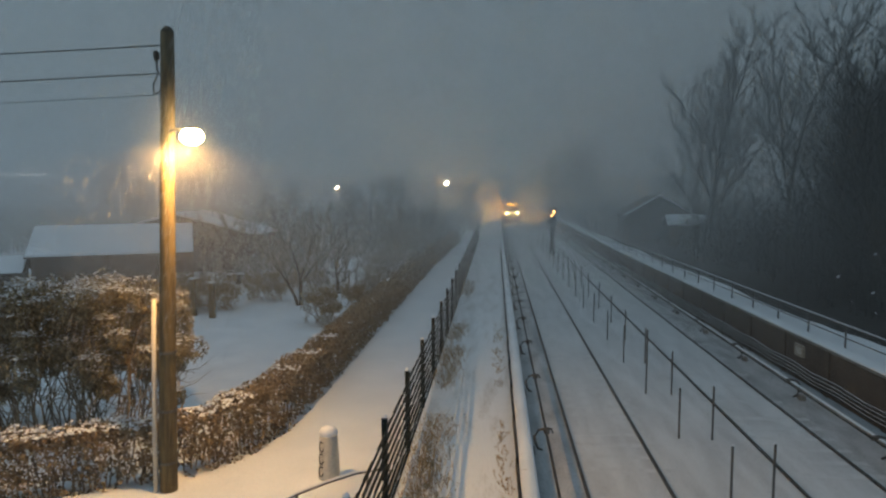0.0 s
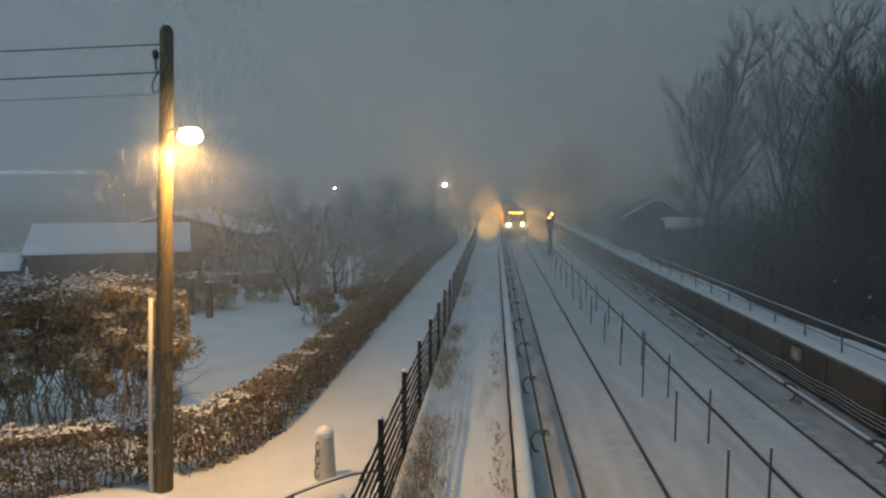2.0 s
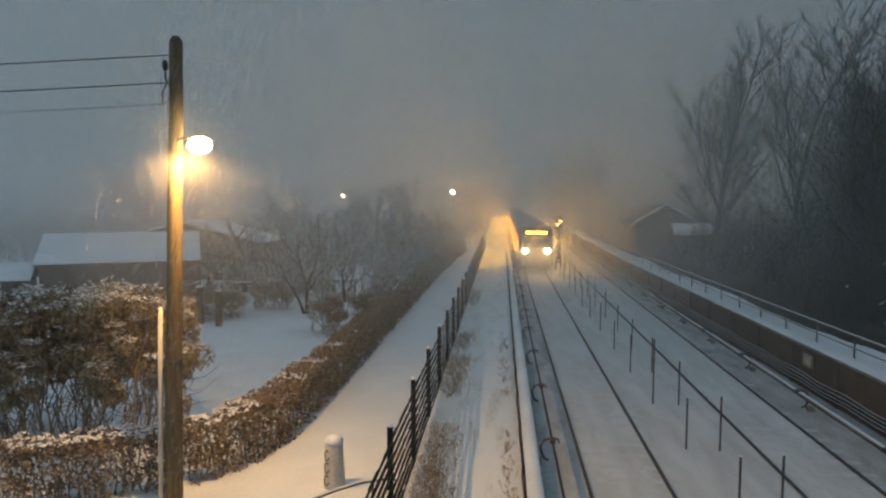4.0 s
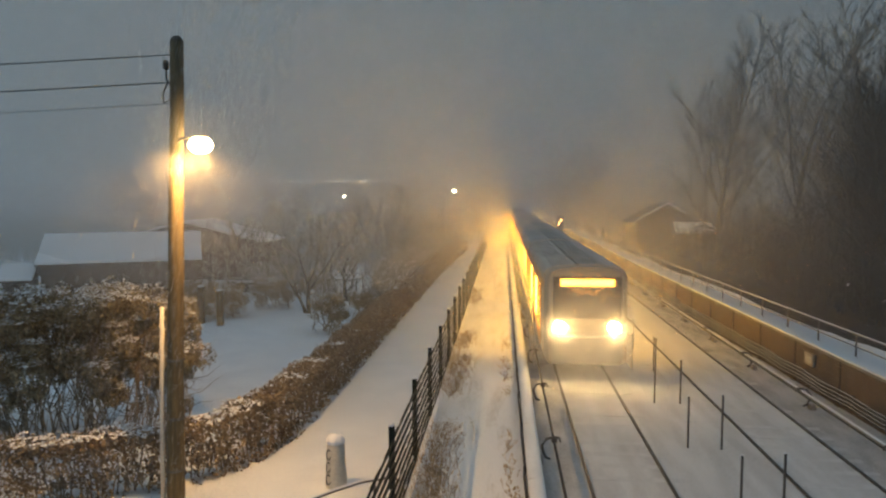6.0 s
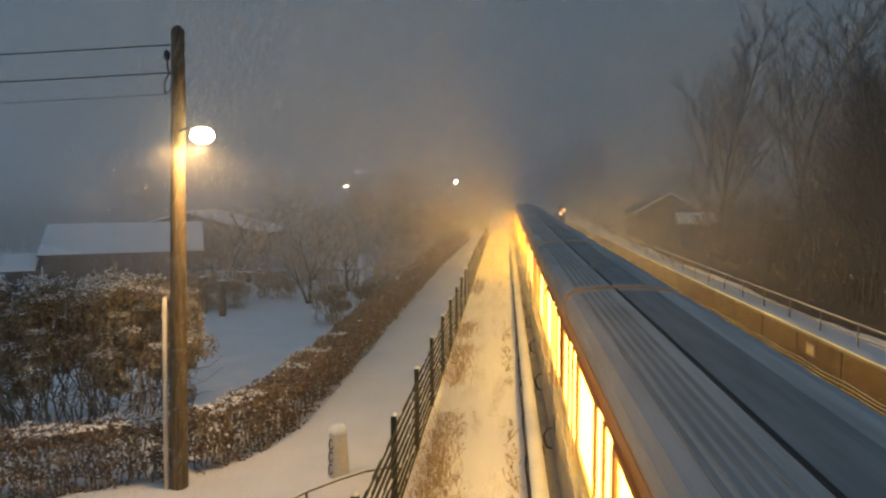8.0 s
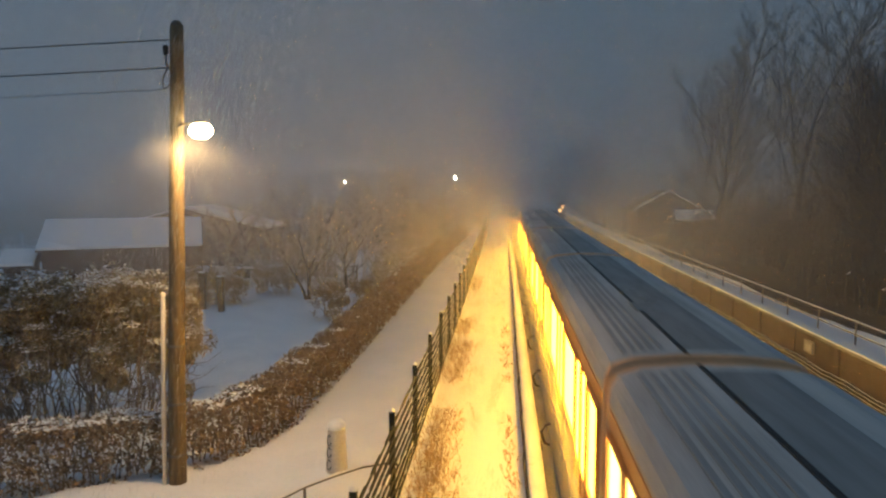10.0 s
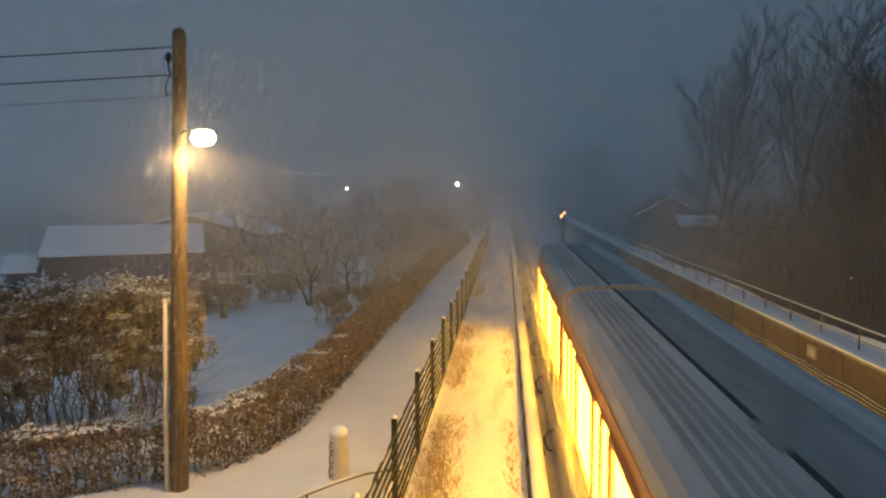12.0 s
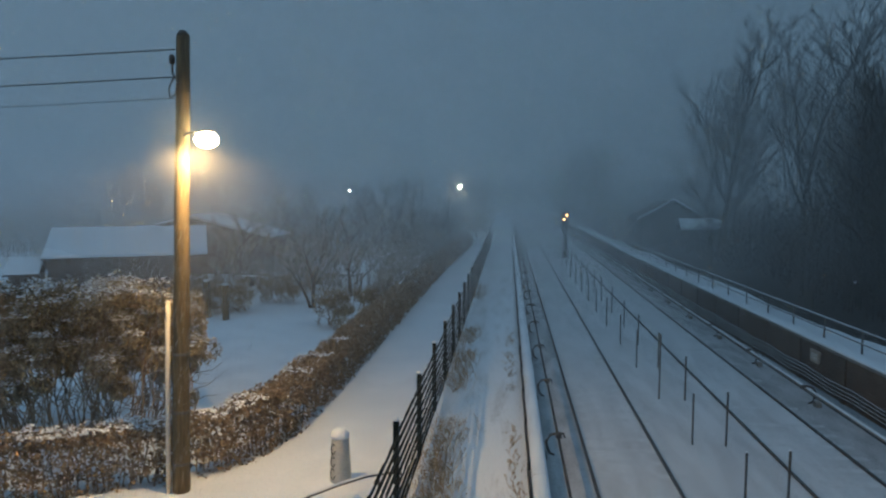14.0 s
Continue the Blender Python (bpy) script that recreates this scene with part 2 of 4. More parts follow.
# ---- building blocks ----
class Form:
    """Collects vertices and faces of one mesh."""

    def __init__(self):
        self.v, self.f = [], []

    def box(self, x0, x1, y0, y1, z0, z1, bevel=0.0):
        k, e = len(self.v), bevel
        if e:
            for z, i in ((z0, e), (z0 + e, 0), (z1 - e, 0), (z1, e)):
                self.v += [(x0 + i, y0 + i, z), (x1 - i, y0 + i, z), (x1 - i, y1 - i, z), (x0 + i, y1 - i, z)]
            for r in range(3):
                for c in range(4):
                    d = (c + 1) % 4
                    self.f.append((k + 4 * r + c, k + 4 * r + d, k + 4 * r + 4 + d, k + 4 * r + 4 + c))
            self.f += [(k + 3, k + 2, k + 1, k), (k + 12, k + 13, k + 14, k + 15)]
        else:
            self.v += [(x0, y0, z0), (x1, y0, z0), (x1, y1, z0), (x0, y1, z0), (x0, y0, z1), (x1, y0, z1), (x1, y1, z1), (x0, y1, z1)]
            self.f += [(k + a, k + b, k + c, k + d) for a, b, c, d in ((3, 2, 1, 0), (4, 5, 6, 7), (0, 1, 5, 4), (1, 2, 6, 5), (2, 3, 7, 6), (3, 0, 4, 7))]
        return self

    def tube(self, points, radii, sides=8, caps=True):
        k = len(self.v)
        pts = [Vector(p) for p in points]
        if not isinstance(radii, (list, tuple)):
            radii = [radii] * len(pts)
        for i, p in enumerate(pts):
            way = (pts[min(i + 1, len(pts) - 1)] - pts[max(i - 1, 0)]).normalized()
            side = way.cross(Vector((0, 0, 1)) if abs(way.z) < 0.9 else Vector((1, 0, 0))).normalized()
            up = side.cross(way)
            for s in range(sides):
                a = 2 * math.pi * s / sides
                self.v.append(tuple(p + (side * math.cos(a) + up * math.sin(a)) * radii[i]))
        for i in range(len(pts) - 1):
            for s in range(sides):
                d = (s + 1) % sides
                self.f.append((k + i * sides + s, k + i * sides + d, k + (i + 1) * sides + d, k + (i + 1) * sides + s))
        if caps:
            self.f.append(tuple(k + s for s in reversed(range(sides))))
            self.f.append(tuple(k + (len(pts) - 1) * sides + s for s in range(sides)))
        return self

    def loft(self, rings, caps=True):
        """rings: lists of the same number of points, closed round."""
        k, n = len(self.v), len(rings[0])
        for r in rings:
            self.v += [tuple(p) for p in r]
        for i in range(len(rings) - 1):
            for s in range(n):
                d = (s + 1) % n
                self.f.append((k + i * n + s, k + i * n + d, k + (i + 1) * n + d, k + (i + 1) * n + s))
        if caps:
            self.f.append(tuple(k + s for s in reversed(range(n))))
            self.f.append(tuple(k + (len(rings) - 1) * n + s for s in range(n)))
        return self

    def leaves(self, places, size, spread=0.5, flat=0.0, aspect=0.5, rng=None):
        """Small bent leaves, each of two triangles folded along its rib. flat: 1 lies level, 0 any way."""
        rng = rng or random
        for p in places:
            k = len(self.v)
            a, tilt = rng.uniform(0, 2 * math.pi), rng.uniform(-1.3, 1.3) * (1 - flat)
            s = size * rng.uniform(1 - spread, 1 + spread)
            u = Vector((math.cos(a) * math.cos(tilt), math.sin(a) * math.cos(tilt), math.sin(tilt)))
            w = u.cross(Vector((rng.uniform(-0.6, 0.6), rng.uniform(-0.6, 0.6), 1))).normalized()
            lift = u.cross(w) * (s * 0.12)
            q = Vector(p)
            self.v += [tuple(q - u * s * 0.5), tuple(q + w * s * aspect * 0.5 + lift), tuple(q + u * s * 0.5), tuple(q - w * s * aspect * 0.5 + lift)]
            self.f += [(k, k + 1, k + 2), (k, k + 2, k + 3)]
        return self

    def mesh(self, name, smooth=False):
        me = bpy.data.meshes.new(name)
        me.from_pydata(self.v, [], self.f)
        if smooth:
            me.polygons.foreach_set("use_smooth", [True] * len(me.polygons))
        me.update()
        return me


def part(name, form, mat, parent=None, label="", smooth=False):
    ob = new(name, form.mesh(name, smooth) if isinstance(form, Form) else form)
    if isinstance(form, Form):
        ob.data.materials.append(mat)
    ob.parent = parent
    return tagged(ob, label)


def thing(name, label, category, group="", kind="", at=(0, 0, 0)):
    ob = new(name)
    ob.location = at
    ob.empty_display_size = 0.2
    return tagged(ob, label, category, group, kind)


def structure(name, form, mat, label, category, smooth=False):
    ob = part(name, form, mat, None, label, smooth)
    return tagged(ob, label, category, "", "structure")


# ---- the ground: garden, path, walkway, trackbed, bank in one sheet ----
def smooth_step(a, b, x):
    k = max(0.0, min(1.0, (x - a) / (b - a)))
    return k * k * (3 - 2 * k)


def wall_shift(y):
    """How far the retaining wall stands out from its straight line: it closes in on the tracks up to 45 m."""
    return 0.60 - 0.018 * max(-10.0, min(45.0, y))


def ground_z(x, y):
    wave = noise.noise((x * 0.23, y * 0.19, 1.7)) * 0.10 + noise.noise((x * 1.3, y * 0.9, 5.0)) * 0.025
    if x < -1.80:
        edge = -4.45 - 3.6 * (1 - smooth_step(9.0, 13.4, y))
        k = smooth_step(edge - 0.9, edge, x)
        return 0.3 * k + wave * (1 - 0.75 * k)
    if x < 0.46:
        return 0.14 + wave * 0.3
    if x < 8.45:
        return -0.045 + wave * 0.08
    if x < 9.7:
        return 1.20 + wave * 0.2
    return 1.20 + 1.3 * smooth_step(9.7, 15, x) + wave * 2.0


def ground_sheet():
    xs = [-900, -500, -300, -200, -140, -100, -75, -60, -50, -42, -36, -31, -27] + [-24 + 0.6 * i for i in range(28)]
    xs += [-7.2 + 0.28 * i for i in range(20)] + [-1.81, -1.79] + [-1.6 + 0.2 * i for i in range(11)] + [0.45, 0.47] + [0.8 + 0.45 * i for i in range(14)] + [7.1, 7.55, 8.0]
    xs += [8.44, 8.46, 8.8, 9.2, 9.6, 9.8] + [10.4 + 0.7 * i for i in range(12)] + [20, 23, 27, 32, 40, 52, 70, 100, 150, 220, 340, 600, 900]
    ys = [-400, -200, -130] + [-120 + 12 * i for i in range(10)] + [0.5 * i for i in range(1, 70)] + [35 + 1.2 * i for i in range(40)]
    ys += [84 + 4 * i for i in range(15)] + [150, 170, 200, 250, 320, 450, 700, 1200]
    form = Form()
    n = len(xs)
    for y in ys:
        for x in xs:
            out = wall_shift(y) if 8.4 < x < 9.9 else 0.0
            form.v.append((x + out, y, ground_z(x, y)))
    slots = []
    for j in range(len(ys) - 1):
        for i in range(n - 1):
            form.f.append((j * n + i, j * n + i + 1, (j + 1) * n + i + 1, (j + 1) * n + i))
            x = (xs[i] + xs[i + 1]) / 2
            slots.append(0 if x < -1.8 else 1 if x < 0.46 else 4 if x < 1.5 else 2 if x < 7.1 else 4 if x < 8.45 else 0 if x < 9.75 else 3)
    ob = structure("ground", form, SNOW, "snow-covered ground with garden, footpath and trackbed", "ground", True)
    for m in (WALK_SNOW, TRACK_SNOW, EARTH, BALLAST):
        ob.data.materials.append(m)
    ob.data.polygons.foreach_set("material_index", slots)
    return ob


ground_sheet()

# ---- coping of the walkway, cast in lengths ----
coping = thing("coping", "low concrete coping wall capped with snow", "wall", "", "structure")
length = Form().box(0.47, 0.74, 0.015, 2.985, -0.2, 0.30, 0.02).mesh("coping_stone")
length.materials.append(CONCRETE)
cap = Form()
for j in range(13):
    cap.v += [(0.455, j * 0.25, 0.30), (0.50, j * 0.25, 0.37 + 0.012 * math.sin(j * 1.9)), (0.70, j * 0.25, 0.375 + 0.012 * math.sin(j * 2.3)), (0.755, j * 0.25, 0.30)]
for j in range(12):
    for c in range(3):
        cap.f.append((j * 4 + c, j * 4 + c + 1, j * 4 + 5 + c, j * 4 + 4 + c))
cap = cap.mesh("snow_cap", True)
cap.materials.append(SNOW)
for i in range(-2, 40):
    stone = part("coping_stone", length, None, coping)
    stone.location.y = i * 3.0
    snow = part("snow_cap", cap, None, stone)

edge = Form().box(-0.012, 0.012, 0.02, 2.45, 0.10, 0.325, 0.004).mesh("edge_board")
edge.materials.append(RUBBER)
for i in range(22):
    board = part("edge_board", edge, None, coping, "dark plank against the coping")
    board.location, board.rotation_euler.z = (0.435, 5.2 + i * 2.5, 0), 0.009 + 0.01 * random.random()

# ---- rails ----
CENTRES = (2.41, 6.28)


def rail_line(x):
    profile = [(-0.06, -0.15), (0.06, -0.15), (0.06, -0.12), (0.012, -0.10), (0.012, -0.04), (0.030, -0.03), (0.030, 0.0), (-0.030, 0.0), (-0.030, -0.03), (-0.012, -0.04), (-0.012, -0.10), (-0.06, -0.12)]
    form = Form().loft([[(x + a, y, z) for a, z in profile] for y in (-130, 0, 60, 160, 320)])
    return tagged(part("rail", form, RAIL_STEEL), "dark steel running rail half buried in snow", "rail", "running rails", "structure")


for centre in CENTRES:
    for side in (-0.755, 0.755):
        rail_line(centre + side)

# ---- sleepers showing faintly through the snow ----
sleeper = Form().box(-0.70, 1.15, -0.12, 0.12, -0.22, -0.036, 0.03).mesh("sleeper")
sleeper.materials.append(TRACK_SNOW)
for centre in CENTRES:
    bed = thing("sleepers", "snow-covered sleepers under the rails", "sleepers", "", "structure")
    for i in range(90):
        part("sleeper", sleeper, None, bed).location = (centre, 4 + i * 0.65, random.uniform(-0.012, 0.0))


# ---- conductor rails with their brackets ----
def conductor_rail(x, out, board, half, snowed):
    root = thing("conductor_rail", "conductor rail under a narrow cover board on curved brackets", "conductor rail", "conductor rails")
    part("rail_bar", Form().box(x - 0.018, x + 0.018, -60, 140, 0.35, 0.415, 0.008), RUBBER, root)
    part("cover_board", Form().box(x - half, x + half, -60, 140, 0.42, 0.452, 0.008), board, root, "cover board")
    if snowed:
        part("snow_strip", Form().box(x - half * 0.5, x + half * 0.8, -60, 140, 0.454, 0.468, 0.006), SNOW, root)
    arm = Form().tube([(out * 0.08, 0, 0.04), (out * 0.17, 0, 0.07), (out * 0.22, 0, 0.18), (out * 0.25, 0, 0.32), (out * 0.16, 0, 0.46), (0, 0, 0.50), (-out * 0.10, 0, 0.49), (-out * 0.13, 0, 0.40)], [0.024, 0.03, 0.034, 0.033, 0.03, 0.028, 0.025, 0.018], 6)
    arm.box(-0.06, 0.06, -0.06, 0.06, 0.40, 0.49, 0.01)
    arm = arm.mesh("bracket", True)
    arm.materials.append(STEEL)
    foot = Form().box(out * 0.30 - 0.07, out * 0.30 + 0.07, -0.10, 0.10, -0.12, 0.09, 0.02).mesh("foot")
    foot.materials.append(CONCRETE)
    for i in range(-1, 24):
        b = part("bracket", arm, None, root)
        b.location = (x, 9.72 + i * 4.08, 0)
        part("foot", foot, None, b)


conductor_rail(1.06, -1, RUBBER, 0.018, False)
conductor_rail(7.60, 1, CONCRETE, 0.05, True)

# ---- marker rods between the tracks ----
for i in range(18):
    for x, y, h in ((4.03, 11.6, 1.1), (4.69, 11.55, 1.12)):
        high = 1.7 if (i == 2 and x < 4.3) else h * random.uniform(0.94, 1.06)
        rod = thing("marker_rod", "thin dark metal rod standing in the snow between the tracks", "rod", "rods between the tracks", at=(x + random.uniform(-0.03, 0.03), y + i * 3.28, -0.14))
        part("shaft", Form().tube([(0, 0, -0.1), (random.uniform(-0.01, 0.01), 0, high + 0.14)], 0.022, 6), STEEL, rod)
        part("snow_cap", Form().tube([(0, 0, high + 0.14), (0, 0, high + 0.165)], [0.024, 0.012], 6), SNOW, rod)

# ---- retaining wall on the far side, with panels, cables and a railing ----
WALL_RUN = (-10, 0, 10, 20, 30, 40, 45, 60, 85, 125)


def along_wall(x0, x1, z0, z1, run=WALL_RUN):
    """A bar of that cross-section that follows the wall."""
    e = min(x1 - x0, z1 - z0) * 0.25
    return Form().loft([[(x + wall_shift(y), y, z) for x, z in ((x0 + e, z0), (x1 - e, z0), (x1, z0 + e), (x1, z1 - e), (x1 - e, z1), (x0 + e, z1), (x0, z1 - e), (x0, z0 + e))] for y in run])


wall = thing("retaining_wall", "dark brown concrete panel retaining wall topped with snow", "wall", "", "structure")
panel = Form().box(8.40, 8.62, 0.02, 2.48, -0.3, 1.14, 0.02).mesh("panel")
panel.materials.append(DARK_CONCRETE)
pier = Form().box(8.36, 8.60, -0.10, 0.10, -0.3, 1.16, 0.02).mesh("pier")
pier.materials.append(DARK_CONCRETE)
for i in range(-2, 48):
    y = i * 2.6
    lean = math.atan((wall_shift(y) - wall_shift(y + 2.6)) / 2.6)
    for name, data, dy in (("panel", panel, 0.05), ("pier", pier, 0.0)):
        # turned about its own foot on the wall's line
        part(name, data, None, wall).matrix_basis = pose(8.5 + wall_shift(y), y + dy, 0, 0, 0, math.degrees(lean)) @ pose(-8.5, 0, 0)
part("coping", along_wall(8.34, 8.72, 1.165, 1.24), CONCRETE, wall)
part("snow_cap", along_wall(8.33, 8.75, 1.243, 1.29), SNOW, wall)
for k, z in enumerate((0.16, 0.27, 0.38, 0.49)):
    spots = [(8.27 - 0.02 * k, -6 + j * 1.3, z - (0.04 if j % 2 else 0) + random.uniform(-0.01, 0.01)) for j in range(90)]
    cable = Form().tube([(x + wall_shift(y), y, h) for x, y, h in spots], 0.024, 6)
    ob = tagged(part("cable", cable, RUBBER, None, ""), "black cable slung along the wall, dusted with snow", "cable", "cables on the wall")
    part("snow_dust", Form().tube([(x + wall_shift(y), y, h + 0.022) for x, y, h in spots], 0.009, 5), SNOW, ob)
    for j in range(0, 88, 2):
        part("cable_clip", Form().box(8.27 - 0.02 * k + wall_shift(-6 + j * 1.3), 8.42 + wall_shift(-6 + j * 1.3), -6.02 + j * 1.3, -5.98 + j * 1.3, z - 0.05, z - 0.025), STEEL, ob)
for i, y in enumerate((9.3, 12.1, 13.9, 19.7)):
    plate = thing("wall_plate", "weathered square plate with pale marks on the retaining wall", "plate", "plates on the wall", at=(8.33 + wall_shift(y), y, 0.84))
    part("plate", Form().box(-0.02, 0.05, -0.26, 0.26, -0.17, 0.17, 0.008), CAB_PAINT, plate)
    for j in (-0.14, -0.05, 0.04, 0.13):
        part("mark_bar", Form().box(-0.026, -0.021, j - 0.022, j + 0.022, -0.09, 0.09), PALE_PAINT, plate)


def railing():
    root = thing("railing", "low tubular steel railing along the wall top, snow on its rails", "railing")
    post = Form().tube([(0, 0, 0), (0, 0, 0.62)], 0.026, 8).box(-0.05, 0.05, -0.05, 0.05, 0, 0.015).mesh("post", False)
    post.materials.append(STEEL)
    for i in range(56):
        y = 4 + i * 2.05
        part("post", post, None, root).location = (8.88 + wall_shift(y), y, 1.20)
    run = [1 + 9 * k for k in range(14)]
    for z in (1.82, 1.50):
        bar = part("rail_tube", Form().tube([(8.88 + wall_shift(y), y, z) for y in run], 0.022, 8), STEEL, root)
        part("snow_strip", along_wall(8.862, 8.898, z + 0.018, z + 0.034, run), SNOW, bar)


railing()


# ---- fence beside the footpath ----
def fence():
    root = thing("fence", "dark green fence of flat horizontal boards with dabs of snow", "fence")
    post = Form().box(-0.03, 0.055, -0.045, 0.045, 0.0, 1.64, 0.008).mesh("post")
    post.materials.append(FENCE_PAINT)
    knob = Form().tube([(0.012, 0, 1.64), (0.012, 0, 1.67), (0.012, 0, 1.70)], [0.052, 0.046, 0.014], 8).mesh("snow_knob", True)
    knob.materials.append(SNOW)
    bar = Form().box(0.030, 0.052, 0.02, 2.73, -0.062, 0.014, 0.005).mesh("bar")
    bar.materials.append(FENCE_PAINT)
    dab = Form().box(0.032, 0.050, -0.16, 0.16, 0.014, 0.026, 0.005).mesh("snow_dab")
    dab.materials.append(SNOW)
    for i in range(-2, 22):
        y = 10.2 + i * 2.75
        p = part("post", post, None, root)
        p.location = (-1.72, y, 0.26)
        part("snow_knob", knob, None, p)
        drop = random.uniform(-0.03, 0.03)
        for z in (0.12, 0.29, 0.46, 0.63, 0.80, 0.97, 1.14, 1.31, 1.48):
            b = part("bar", bar, None, root)
            b.location, b.rotation_euler.x = (-1.72, y, 0.26 + z + drop), -0.012 + random.uniform(-0.003, 0.003)
            for _k in range(2 if z > 1.4 else 1):
                d = part("snow_dab", dab, None, b)
                d.location.y, d.scale.y = random.uniform(0.4, 2.3), random.uniform(0.3, 1.2)


fence()

rail = thing("handrail", "bent tubular handrail with snow beside the path end", "handrail")
part("tube", Form().tube([(-3.6, 10.0, 0.42), (-3.2, 10.45, 0.50), (-2.8, 10.85, 0.53), (-2.4, 11.2, 0.55), (-2.05, 11.35, 0.56), (-1.76, 11.35, 0.56)], 0.026, 8), STEEL, rail)
part("post", Form().tube([(-3.2, 10.45, 0.2), (-3.2, 10.45, 0.49)], 0.024, 8), STEEL, rail)
part("post", Form().tube([(-2.2, 11.29, 0.2), (-2.2, 11.29, 0.55)], 0.024, 8), STEEL, rail)
part("snow_strip", Form().tube([(-3.6, 10.0, 0.44), (-3.2, 10.45, 0.52), (-2.8, 10.85, 0.55), (-2.4, 11.2, 0.57), (-2.05, 11.35, 0.58)], 0.022, 8), SNOW, rail)

# ---- bollard ----
bollard = thing("bollard", "pale concrete bollard with dark scrawled marks and a snow cap", "bollard", at=(-2.95, 11.6, 0.28))
part("body", Form().tube([(0, 0, 0), (0, 0, 0.1), (0, 0, 0.78), (0, 0, 0.86)], [0.19, 0.19, 0.155, 0.12], 24), PALE_PAINT, bollard, "pale painted concrete", True)
part("snow_cap", Form().tube([(0, 0, 0.80), (0, 0, 0.86), (0, 0, 0.93), (0, 0, 0.97)], [0.158, 0.165, 0.12, 0.04], 24), SNOW, bollard, "", True)
for k in range(3):
    z, turn = 0.62 - 0.22 * k, []
    for j in range(15):
        a = j / 14 * 5.2
        dx, dz = 0.055 * math.cos(a + 0.8) - 0.05, 0.09 * math.sin(a + 0.8)
        r = 0.19 - 0.035 * ((z + dz - 0.1) / 0.68) + 0.004
        ang = -math.pi / 2 - 0.35 + dx / r
        turn.append((r * math.cos(ang), r * math.sin(ang), z + dz))
    part("mark", Form().tube(turn, 0.011, 5), RUBBER, bollard, "dark scrawled loop")

# ---- pole with the street lamp and wires ----
pole = thing("utility_pole", "weathered wooden pole with a dark rounded top, conduit and wires", "utility pole", at=(-5.57, 10.85, 0.2))
LEAN = Vector((0.298, 0.0, 7.74))
part("shaft", Form().tube([LEAN * (k / 8) + Vector((0.006 * math.sin(k * 2), 0.006 * math.cos(k), -0.4 if k == 0 else 0)) for k in range(9)], [0.15 - 0.0056 * k for k in range(9)], 16), POLE_WOOD, pole, "", True)
part("cap", Form().tube([LEAN * 0.992, LEAN * 1.004, LEAN * 1.012], [0.108, 0.098, 0.05], 12), BARK, pole)
part("conduit", Form().tube([(-0.17, -0.09, -0.2), (-0.13, -0.09, 1.6), (-0.06, -0.09, 3.42)], 0.040, 10), PALE_PAINT, pole, "pale plastic conduit", True)
for z in (0.6, 1.5, 2.5):
    part("band", Form().tube([Vector((0.3 * z / 7.8, 0, z)), Vector((0.3 * z / 7.8, 0, z + 0.04))], 0.156, 14), STEEL, pole)
hook = part("insulator_hook", Form().tube([(0.27, 0, 7.0), (0.15, 0, 7.08), (0.10, 0, 7.16), (0.10, 0, 7.34)], 0.018, 8), STEEL, pole)
part("insulator", Form().tube([(0.10, 0, 7.30), (0.10, 0, 7.34), (0.10, 0, 7.42), (0.10, 0, 7.46)], [0.03, 0.05, 0.05, 0.02], 10), RUBBER, hook, "", True)
part("loop_cable", Form().tube([(0.16, -0.08, 7.08), (0.08, -0.1, 6.9), (0.1, -0.1, 6.75), (0.2, -0.12, 6.8), (0.24, -0.13, 7.0)], 0.012, 6), RUBBER, pole)
for z, low in ((7.54, 7.46), (7.10, 7.00), (6.76, 6.64)):
    pts = []
    for j in range(13):
        k = j / 12
        pts.append((0.2 - 14 * k, 0.0, z + (low - z) * k * 2.0 - 0.10 * math.sin(math.pi * k)))
    part("wire", Form().tube(pts, 0.011 if z > 6.8 else 0.005, 5), RUBBER, pole)

lamp = thing("street_lamp", "glowing oval street lamp on a short arm from the pole", "street lamp", at=(-5.33, 10.80, 6.30))
part("arm", Form().tube([(0, 0, 0.0), (0.12, -0.03, 0.08), (0.26, -0.05, 0.09)], 0.025, 8), STEEL, lamp)
part("housing", Form().loft([[(0.45 + math.cos(a) * r * 0.15, -0.03 + math.sin(a) * r * 0.10, z) for a in [2 * math.pi * s / 20 for s in range(20)]] for r, z in ((1, 0.112), (0.9, 0.122), (0.6, 0.135), (0.3, 0.14))]), STEEL, lamp, "grey metal housing", True)
bowl = part("diffuser", Form().loft([[(0.45 + math.cos(a) * r * 0.195, -0.05 + math.sin(a) * r * 0.14, z - 0.015) for a in [2 * math.pi * s / 20 for s in range(20)]] for r, z in ((0.55, 0.105), (0.82, 0.075), (1, 0.005), (0.98, -0.045), (0.80, -0.10), (0.42, -0.14))]), LAMP_GLOW, lamp, "glowing diffuser bowl", True)



# ---- the underground train ----
TRAIN_CARS, CAR_LONG = 8, 12.22


def section(w, low, grow=0.0):
    """Half-rounded cross-section of the car body, anticlockwise from the lower right."""
    pts = [(w - 0.06, low), (w, low + 0.15), (w, 1.5), (w - 0.005, 2.56), (w - 0.01, 2.86), (w - 0.03, 3.06), (w - 0.10, 3.20), (w - 0.35, 3.29), (0.33, 3.34)]
    return [(x + grow * (1 if x > 0 else -1), z + (grow if z > 2 else 0)) for x, z in pts + [(-x, z) for x, z in reversed(pts)]]


